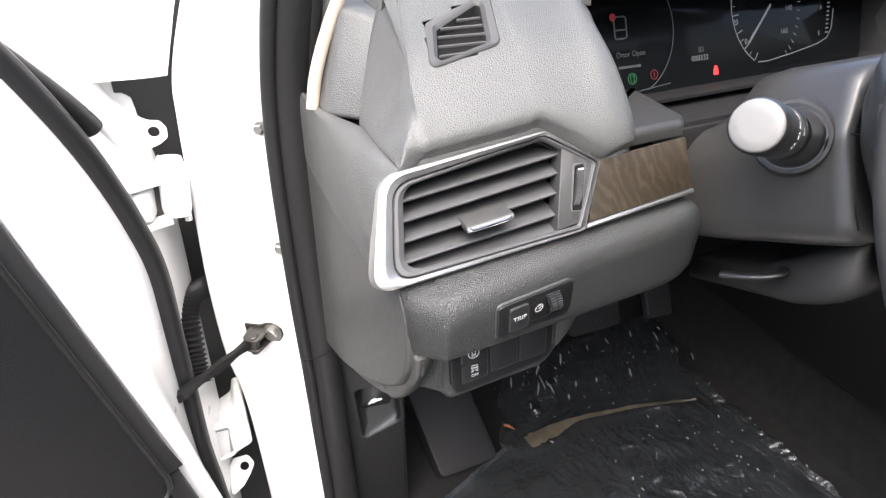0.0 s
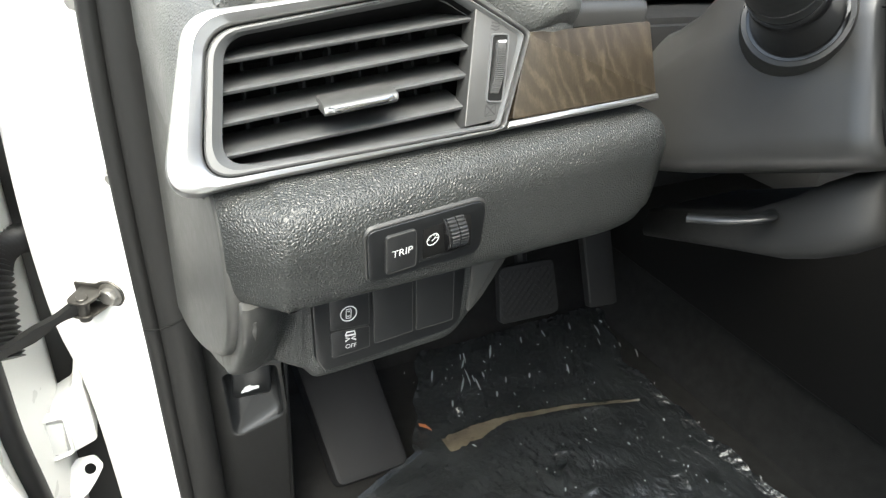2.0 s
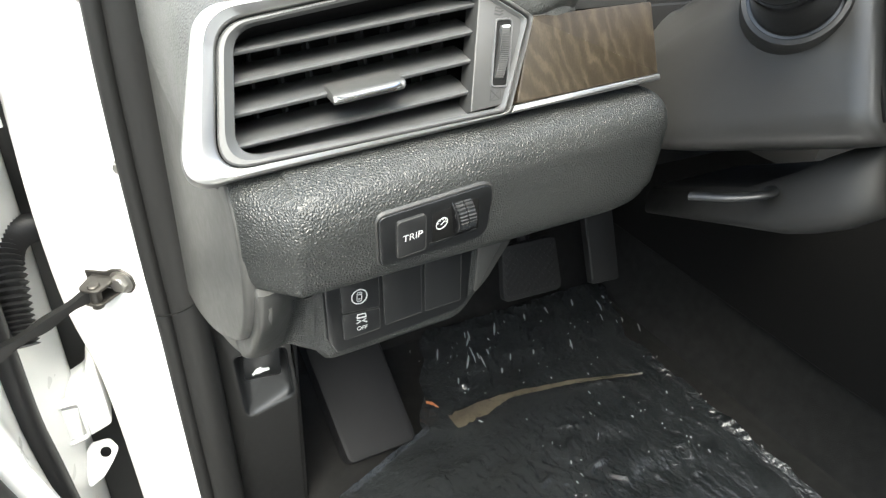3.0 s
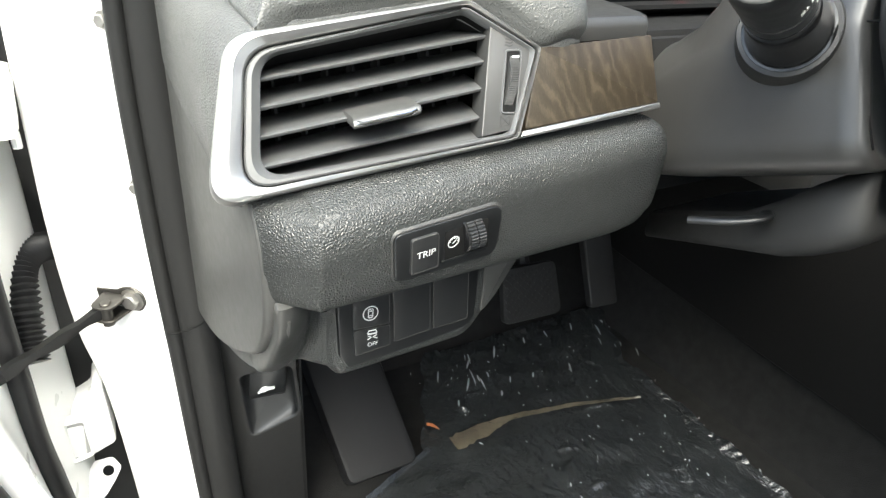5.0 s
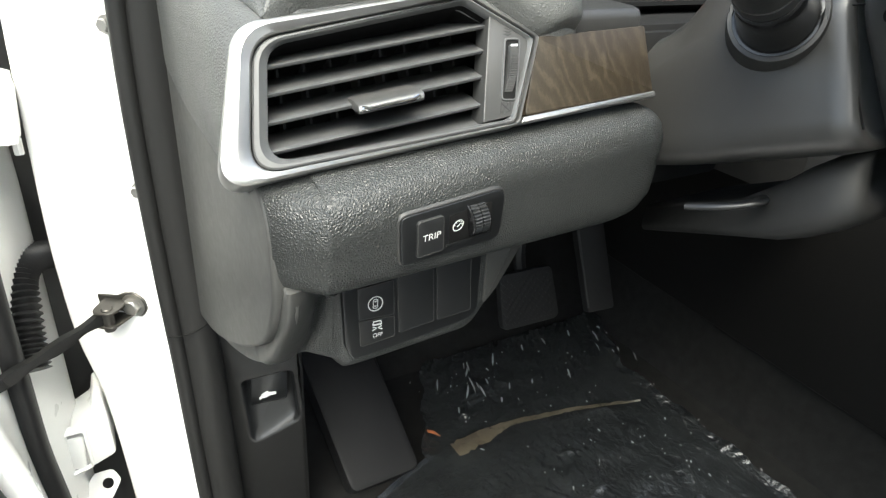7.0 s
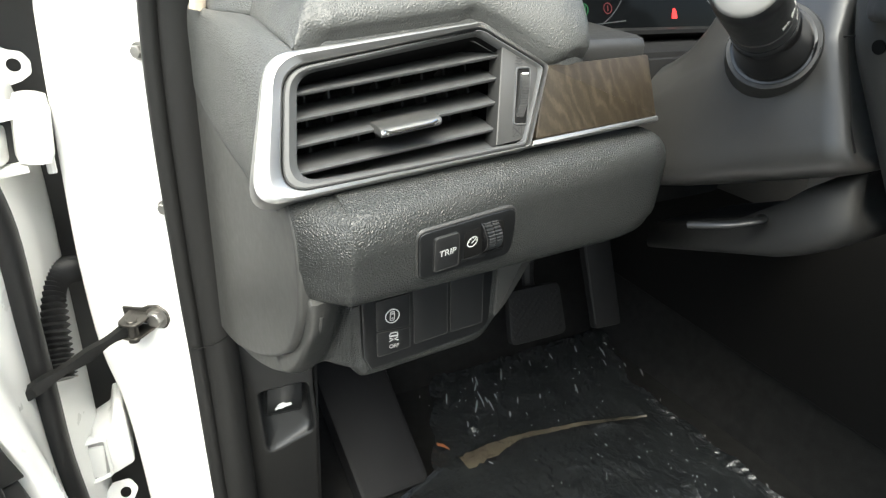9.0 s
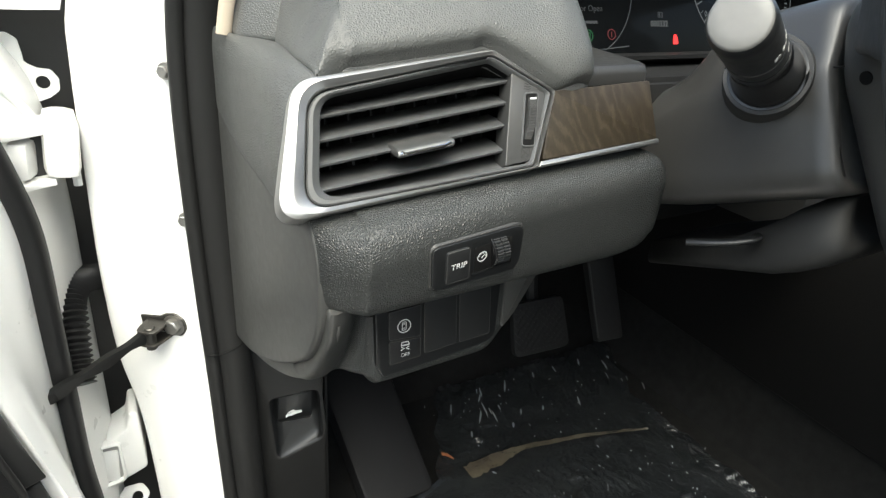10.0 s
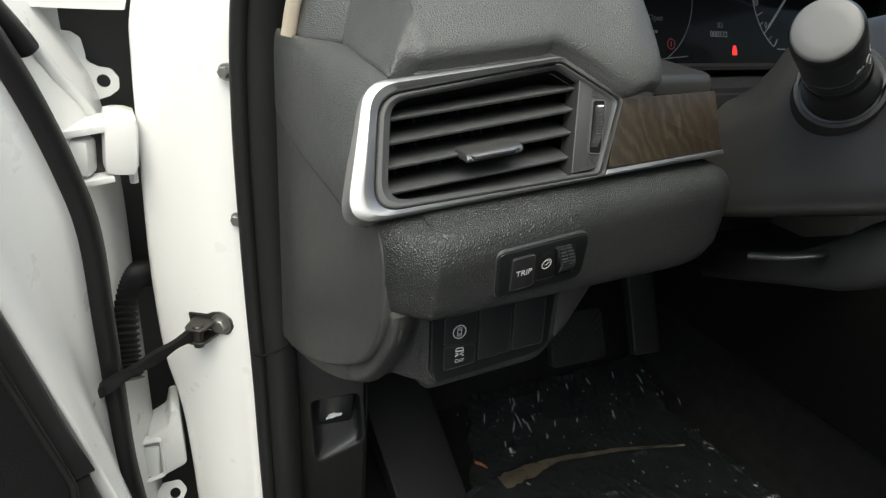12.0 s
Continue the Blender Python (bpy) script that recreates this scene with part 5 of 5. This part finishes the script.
def ribbon(name, path, widths, mat, label, category, seed):
    r = random.Random(seed)
    bm = bmesh.new()
    pts = spline(path, 8)
    n = len(pts)
    loops = []
    for i, p in enumerate(pts):
        t = (pts[min(i + 1, n - 1)] - pts[max(i - 1, 0)]).normalized()
        f = i / (n - 1) * (len(widths) - 1)
        k = min(int(f), len(widths) - 2)
        w = (widths[k] + (widths[k + 1] - widths[k]) * (f - k)) * (1 + r.uniform(-0.12, 0.12))
        o = Vector((-t.y, t.x, 0)) * w / 2
        dz = [r.uniform(0, 0.0018 + 0.0034 * max(0, 1 - 2.4 * i / n)) for _ in range(4)]
        cross = [p - o, p - o * 0.35, p + o * 0.3, p + o]
        top = [c + Vector((0, 0, 0.001 + d)) for c, d in zip(cross, dz)]
        loops.append(top + [c + Vector((0, 0, d)) for c, d in zip(cross[::-1], dz[::-1])])
    rings(bm, loops)
    return tagged(part(name, bm, mat, at=path[0], smooth=22), label, category)


ribbon("tape_strip", [(0.484, 0.650, 0.264), (0.535, 0.653, 0.266), (0.585, 0.658, 0.266), (0.64, 0.650, 0.265), (0.70, 0.638, 0.265), (0.80, 0.608, 0.265)], [0.027, 0.024, 0.010, 0.0075, 0.007, 0.003], TAPE, "crumpled strip of yellowed tape on the floor mat", "tape", 3)
ribbon("scrap", [(0.468, 0.700, 0.2645), (0.474, 0.693, 0.267), (0.480, 0.684, 0.2645)], [0.001, 0.005, 0.001], LEAF, "small orange scrap on the floor", "scrap", 5)

# ---- tunnel and console ----
bm = bmesh.new()
surface(bm, [[(0.90, y, 0.24), (0.925, y, 0.30), (0.935, y, 0.40), (0.935, y, 0.46)] for y in (-0.6, 0.0, 0.5, 0.95)], 2, 4, (0.06, 0, 0))
tagged(part("tunnel", bm, CARPET, at=(0.93, 0.2, 0.24)), "black carpeted side of the transmission tunnel", kind="structure")
console = thing("center_console", (0.95, 0.2, 0.35), "dark plastic side of the centre console", "console")
edge = lambda y: 0.366 + 0.03 * (y - 0.33)
bm = bmesh.new()
surface(bm, [[(0.928, y, edge(y)), (0.922, y, 0.52), (0.93, y, 0.64), (0.95, y, 0.68)] for y in (-0.6, 0.1, 0.45, 0.95)], 3, 4, (0.08, 0, 0))
part("side_panel", bm, CONSOLE, console)
bm = bmesh.new()
tube(bm, spline([(0.930, y, edge(y)) for y in (-0.6, -0.2, 0.1, 0.45, 0.7, 0.95)], 4), 0.0015, 8)
part("lower_edge", bm, RUBBER, console)

# ---- the open door ----
DD = Vector((-0.9063, -0.4226, 0))
door = thing("car_door", (-0.01, 0.60, 0.2), "open white car door with dark inner trim", "car door")


def door_shift(z):
    return 0.0 if z < 0.70 else 0.12 * (z - 0.70) + 0.9 * (z - 0.70) ** 2


def trim_edge(z):
    return Vector((-0.010, 0.600, z)) + DD * (0.238 * (z - 0.518))


net = []
for z in (0.16, 0.30, 0.45, 0.60, 0.70, 0.76, 0.82, 0.88, 0.95, 1.05):
    s = DD * door_shift(z)
    te = trim_edge(z) + Vector((0.006, 0.003, 0))
    lo = max(0.0, 0.45 - z) * 0.06
    edge_shift = 0.5 + 0.5 * max(0.0, min(1.0, (z - 0.80) / 0.07))
    seal = Vector((0.010 + lo, 0.683 + lo * 0.4, z)) + s
    net.append([Vector((0.046, 0.81, z)) + s * edge_shift, Vector((0.050, 0.795, z)) + s * edge_shift, Vector((0.040, 0.765, z)) + s * max(0.6, edge_shift), Vector((0.020, 0.712, z)) + s, seal, seal.lerp(te, 0.45), te, trim_edge(z) + DD * 0.10 + Vector((0, 0.02, 0)), trim_edge(z) + DD * 0.9 + Vector((0, 0.02, 0))])
bm = bmesh.new()
surface(bm, net, 4, 4, (-0.03, 0.06, 0))
part("shell", bm, PAINT, door, "white painted door frame")
bm = bmesh.new()
path = []
for z in (0.16, 0.30, 0.38, 0.45, 0.53, 0.61, 0.70, 0.76, 0.82, 0.87, 0.905, 0.935, 0.98, 1.03):
    lo = max(0.0, 0.45 - z) * 0.06
    path.append(Vector((0.016 + lo, 0.684 + lo * 0.4, z)) + DD * door_shift(z))
tube(bm, spline(path, 5), 0.0112, 12)
part("door_seal", bm, RUBBER, door, "black rubber door seal")
bm = bmesh.new()
tube(bm, spline([(-0.006, 0.697, 0.855), (-0.012, 0.692, 0.868), (-0.028, 0.682, 0.895), (-0.060, 0.668, 0.940), (-0.12, 0.640, 1.02)], 5), [0.006] + [0.0105] * 20, 12)
part("corner_seal", bm, RUBBER, door)
DOORP = mapper((-0.010, 0.600, 0.518), (0.4226, -0.9063, 0))
te2 = lambda z, off=0.0: (-(238 * (z - 0.518)) - off, (z - 0.518) * 1000)
rim_o = [Vector(te2(0.510)), Vector(te2(0.56)), Vector(te2(0.62)), Vector(te2(0.70)), Vector(te2(0.85)), Vector(te2(1.0)), Vector((-900, 482)), Vector((-900, -8))]
bm = bmesh.new()
prism(bm, rim_o, DOORP, -20, 8, 4)
part("trim_rim", bm, KICKS, door, smooth=50)
# the separate lower piece of the rim, a little set back from the upper one
rim_l = [Vector((-1.5 + 0.215 * d, -10.5 - d)) for d in (0, 20, 60, 120, 200, 300)]
bm = bmesh.new()
prism(bm, rim_l + [Vector((-900, -310)), Vector((-900, -10.5))], DOORP, -22, 5, 4)
part("lower_rim", bm, KICKS, door, smooth=50)
pan = [Vector((-21, -26)), Vector(te2(0.52, 19)), Vector(te2(0.60, 19)), Vector(te2(0.80, 19)), Vector(te2(1.0, 19)), Vector((-890, 475)), Vector((-890, -42)), Vector((-120, -42)), Vector((-50, -36))]
bm = bmesh.new()
prism(bm, pan, DOORP, 2, 14, 5)
panel_trim = part("trim_panel", bm, TRIM, door, "dark grained inner door panel", smooth=50)
bm = bmesh.new()
tube(bm, spline([DOORP(-600, -42, 13), DOORP(-300, -42, 13), DOORP(-120, -41, 13.5), DOORP(-50, -35, 14), DOORP(-24, -24, 14), DOORP(-20, -8, 14)] + [DOORP(*te2(z, 20.5), 14) for z in (0.53, 0.60, 0.70, 0.85, 1.0)], 5), 0.0032, 10)
part("bead", bm, KICKPANEL, panel_trim, "raised bead round the panel")
bm = bmesh.new()
prism(bm, [Vector((-18, -36)), Vector((-40, -50)), Vector((-120, -56)), Vector((-880, -56)), Vector((-880, -300)), Vector((30, -300))], DOORP, 0, 11, 4)
part("map_pocket", bm, TRIM, door, "dark lower door pocket", smooth=50)
for z in (0.60, 0.50):
    bm = bmesh.new()
    p = Vector((-0.002, 0.668, z))
    tube(bm, [p, p + Vector((0.005, -0.003, 0))], [0.004, 0.003], 8)
    part("clip", bm, MARK, door, "white plastic trim clip")

# ---- hinges, check strap, bellows, bolts ----
upper_hinge = thing("door_hinge", (0.045, 0.74, 0.735), "white painted upper door hinge", "door hinge", "door hinges")
bm = bmesh.new()
box(bm, (0.0520, 0.738, 0.7700), (0.030, 0.060, 0.056), (0, 5, 0), 0.010)
part("body", bm, PAINT, upper_hinge)
bm = bmesh.new()
box(bm, (0.0195, 0.728, 0.7605), (0.021, 0.030, 0.034), (0, 4, -20), 0.005)
part("knuckle", bm, PAINT, upper_hinge)
# a dark block fills the gap and paints its shade
bm = bmesh.new()
box(bm, (0.034, 0.742, 0.7600), (0.014, 0.026, 0.040), (0, 4, 0), 0.003)
part("hollow_shade", bm, KICKS, upper_hinge, "dark block painting the shaded gap in the hinge")
bm = bmesh.new()
box(bm, (0.024, 0.735, 0.7855), (0.040, 0.05, 0.007), (0, -8, 0), 0.002)
part("arm", bm, PAINT, upper_hinge)
bm = bmesh.new()
box(bm, (0.028, 0.735, 0.7385), (0.032, 0.05, 0.006), (0, -8, 0), 0.002)
part("arm", bm, PAINT, upper_hinge)
bm = bmesh.new()
tube(bm, [(0.060, 0.735, 0.728), (0.060, 0.735, 0.742)], 0.004, 8)
part("pin", bm, PAINT, upper_hinge)
lower_hinge = thing("door_hinge", (0.06, 0.76, 0.34), "white painted lower door hinge with a curved horn", "door hinge", "door hinges")
bm = bmesh.new()
LH = mapper((0.055, 0.752, 0.40), (-0.08, -1, 0))
prism(bm, rounded([(-6, -56, 6), (25, -42, 9), (24, 10, 12), (23, 40, 6), (13, 41, 5), (8, 18, 10), (-14, 6, 8), (-18, -8, 3), (-2, -10, 3)], 7), LH, -50, 0, 2)
part("body", bm, PAINT, lower_hinge, smooth=50)
bm = bmesh.new()
box(bm, (0.0430, 0.765, 0.372), (0.018, 0.03, 0.046), (0, 4, -8), 0.004)
part("knuckle", bm, PAINT, lower_hinge)

bm = bmesh.new()
frame_pts = rounded([(-20, 2, 3), (-3, 3, 3), (-2, -48, 4), (-22, -54, 3)], 4)
rings(bm, [[LH(p.x, p.y, h) for p in inset(frame_pts, d)] for d, h in ((-3.5, -6), (-3.0, 5), (-2.0, 6), (-0.6, 6), (0.2, 4.5), (0.8, -2.0))], (False, False))
part("pocket_rim", bm, PAINT, lower_hinge, smooth=50)
# the pocket is shallow, so a grey floor paints its inner shade
bm = bmesh.new()
prism(bm, inset(frame_pts, 0.2), LH, -3, 0.6)
part("hollow_shade", bm, POCKET_SHADE, lower_hinge, "grey floor painting the shade inside the hinge pocket")


def eye_plate(name, c, pts, hole_at, r, label, facing=(-0.15, -1, 0)):
    """A flat painted plate with a real round hole."""
    pm = mapper(c, facing)
    n = 120
    ring_out = []
    for k in range(n):
        a = 2 * math.pi * k / n
        d = Vector((math.cos(a), math.sin(a)))
        best = 1e9
        for p, q2 in zip(pts, pts[1:] + pts[:1]):
            p, q2 = Vector(p) - Vector(hole_at), Vector(q2) - Vector(hole_at)
            e = q2 - p
            den = d.x * e.y - d.y * e.x
            if abs(den) > 1e-9:
                t = (p.x * e.y - p.y * e.x) / den
                s = (p.x * d.y - p.y * d.x) / den
                if t > 0 and -1e-6 <= s <= 1 + 1e-6:
                    best = min(best, t)
        ring_out.append(Vector(hole_at) + d * best)
    ring_in = [Vector(hole_at) + Vector((math.cos(2 * math.pi * k / n), math.sin(2 * math.pi * k / n))) * r for k in range(n)]
    bm = bmesh.new()
    loops = [[pm(p.x, p.y, h) for p in q2] for q2, h in ((ring_in, -2.5), (ring_out, -2.5), (ring_out, 0), (ring_in, 0), (ring_in, -2.5))]
    rings(bm, loops, (False, False))
    bmesh.ops.remove_doubles(bm, verts=bm.verts, dist=1e-5)
    return tagged(part(name, bm, PAINT, at=c), label, "bracket", "fender brackets")


eye_plate("fender_bracket", (0.046, 0.792, 0.814), [tuple(p) for p in rounded([(-13, 25, 1), (-12, 18, 4), (-3, 13.5, 3), (8, 12, 6), (14, 3, 6), (13, -8, 6), (4, -14.5, 4), (-11, -20, 1), (-13, -22, 1)], 4)], (0, 0), 6.2, "white painted fender bracket with a round hole")
bm = bmesh.new()
prism(bm, rounded([(-13.0, 25, 1), (-15, 40, 6), (-23, 45.5, 4), (-30.5, 46, 2), (-31, 90, 1), (-95, 90, 1), (-95, -36, 1), (-13.0, -36, 1)], 4), mapper((0.046, 0.792, 0.814), (-0.15, -1, 0)), -2.5, 0)
tagged(part("fender_support", bm, PAINT, at=(0.0, 0.79, 0.78)), "white painted fender support plate with a notched edge", kind="structure")
eye_plate("fender_bracket", (0.063, 0.768, 0.300), [tuple(p) for p in rounded([(-14, 14, 5), (6, 16, 8), (15, 2, 8), (6, -14, 6), (-4, -28, 4), (-22, -40, 4), (-24, 0, 5)], 4)], (0, 0), 6.4, "white painted lower bracket with a round hole", (-0.15, -0.80, 0.58))

PN = Vector((-0.663, -0.749, 0))


def hex_bolt(name, at, r, mat, label, height=0.006):
    bm = bmesh.new()
    at = Vector(at)
    tube(bm, [at - PN * 0.004, at + PN * 0.0012], r * 1.35, 20)
    tube(bm, [at, at + PN * height, at + PN * (height + 0.0008)], [r, r, r * 0.85], 6)
    return part(name, bm, mat, at=at)


for p in ((0.1402, 0.6655, 0.8445), (0.1437, 0.6680, 0.706)):
    tagged(hex_bolt("bolt", p, 0.0055, STEEL, ""), "zinc-plated hex bolt on the white pillar", "bolt", "pillar bolts")
check = thing("check_strap", (0.008, 0.664, 0.535), "black steel door check strap bolted to the pillar", "door check")
bm = bmesh.new()
arm = spline([(0.004, 0.664, 0.5455), (0.030, 0.668, 0.5570), (0.058, 0.674, 0.5665), (0.082, 0.680, 0.5760), (0.099, 0.684, 0.581)], 6)
n = len(arm)
loops = []
for i, p in enumerate(arm):
    f = i / (n - 1)
    hgt = 0.0055 + 0.0012 * math.sin(f * 16) - 0.001 * f
    loops.append([p + Vector((0.001, -0.0035, hgt)), p + Vector((0.001, -0.0045, 0)), p + Vector((0.001, -0.0035, -hgt)), p + Vector((-0.001, 0.0035, -hgt)), p + Vector((-0.001, 0.0045, 0)), p + Vector((-0.001, 0.0035, hgt))])
rings(bm, loops)
part("arm", bm, DARKSTEEL, check, smooth=50)
PB = mapper((0.1245, 0.6865, 0.5850), PN)
bm = bmesh.new()
prism(bm, rounded([(-38, 6, 2), (-16, 8, 6), (-9, 12, 6), (2, 14, 8), (12, 8, 7), (14, -2, 7), (8, -12, 7), (-6, -13, 5), (-14, -9, 5), (-36, -12, 2)], 6), PB, -1, 3.0, 1.2)
fitting = part("bracket", bm, BRACKET, check, "brown-grey steel bracket", smooth=50)
for z, w in ((0.5875, 0.84), (0.5715, 0.72)):
    bm = bmesh.new()
    prism(bm, rounded([(-13 * w, -12 * w, 10 * w), (13 * w, -12 * w, 10 * w), (14, 20, 2), (-14, 20, 2)], 6), mapper((0.1000, 0.6835, z), (-0.06, 0.0, 1), PN * -1), -1.2, 1.2, 0.6)
    part("tab", bm, BRACKET, fitting, smooth=50)
bm = bmesh.new()
tube(bm, [(0.0995, 0.681, 0.566), (0.0995, 0.681, 0.5895), (0.0995, 0.681, 0.5905)], [0.0054, 0.0054, 0.0044], 18)
part("pivot", bm, BRACKET, check)
bm = bmesh.new()
p = Vector((0.1245, 0.6865, 0.5850))
tube(bm, [p, p + PN * 0.0035], 0.0118, 24)
tube(bm, [p, p + PN * 0.009, p + PN * 0.010], [0.0084, 0.0084, 0.007], 6)
part("bolt", bm, STEEL, check, "zinc-plated hex bolt")
bm = bmesh.new()
box(bm, (0.006, 0.664, 0.5460), (0.010, 0.010, 0.011), (0, -15, 10), 0.003)
part("stop", bm, DARKSTEEL, check)

bm = bmesh.new()
path = spline([(0.078, 0.83, 0.580), (0.0646, 0.81, 0.593), (0.053, 0.79, 0.603), (0.0432, 0.772, 0.6065), (0.0366, 0.757, 0.6042), (0.0333, 0.743, 0.5965), (0.0328, 0.728, 0.5806), (0.0313, 0.714, 0.5612), (0.0305, 0.702, 0.5463), (0.0305, 0.692, 0.534)], 22)
tube(bm, path, [0.0134 + 0.0019 * math.cos(2 * math.pi * i / 6) for i in range(len(path))], 20)
tagged(part("wiring_bellows", bm, RUBBER, at=(0.034, 0.695, 0.52), smooth=60), "black ribbed rubber wiring bellows between door and pillar", "bellows")
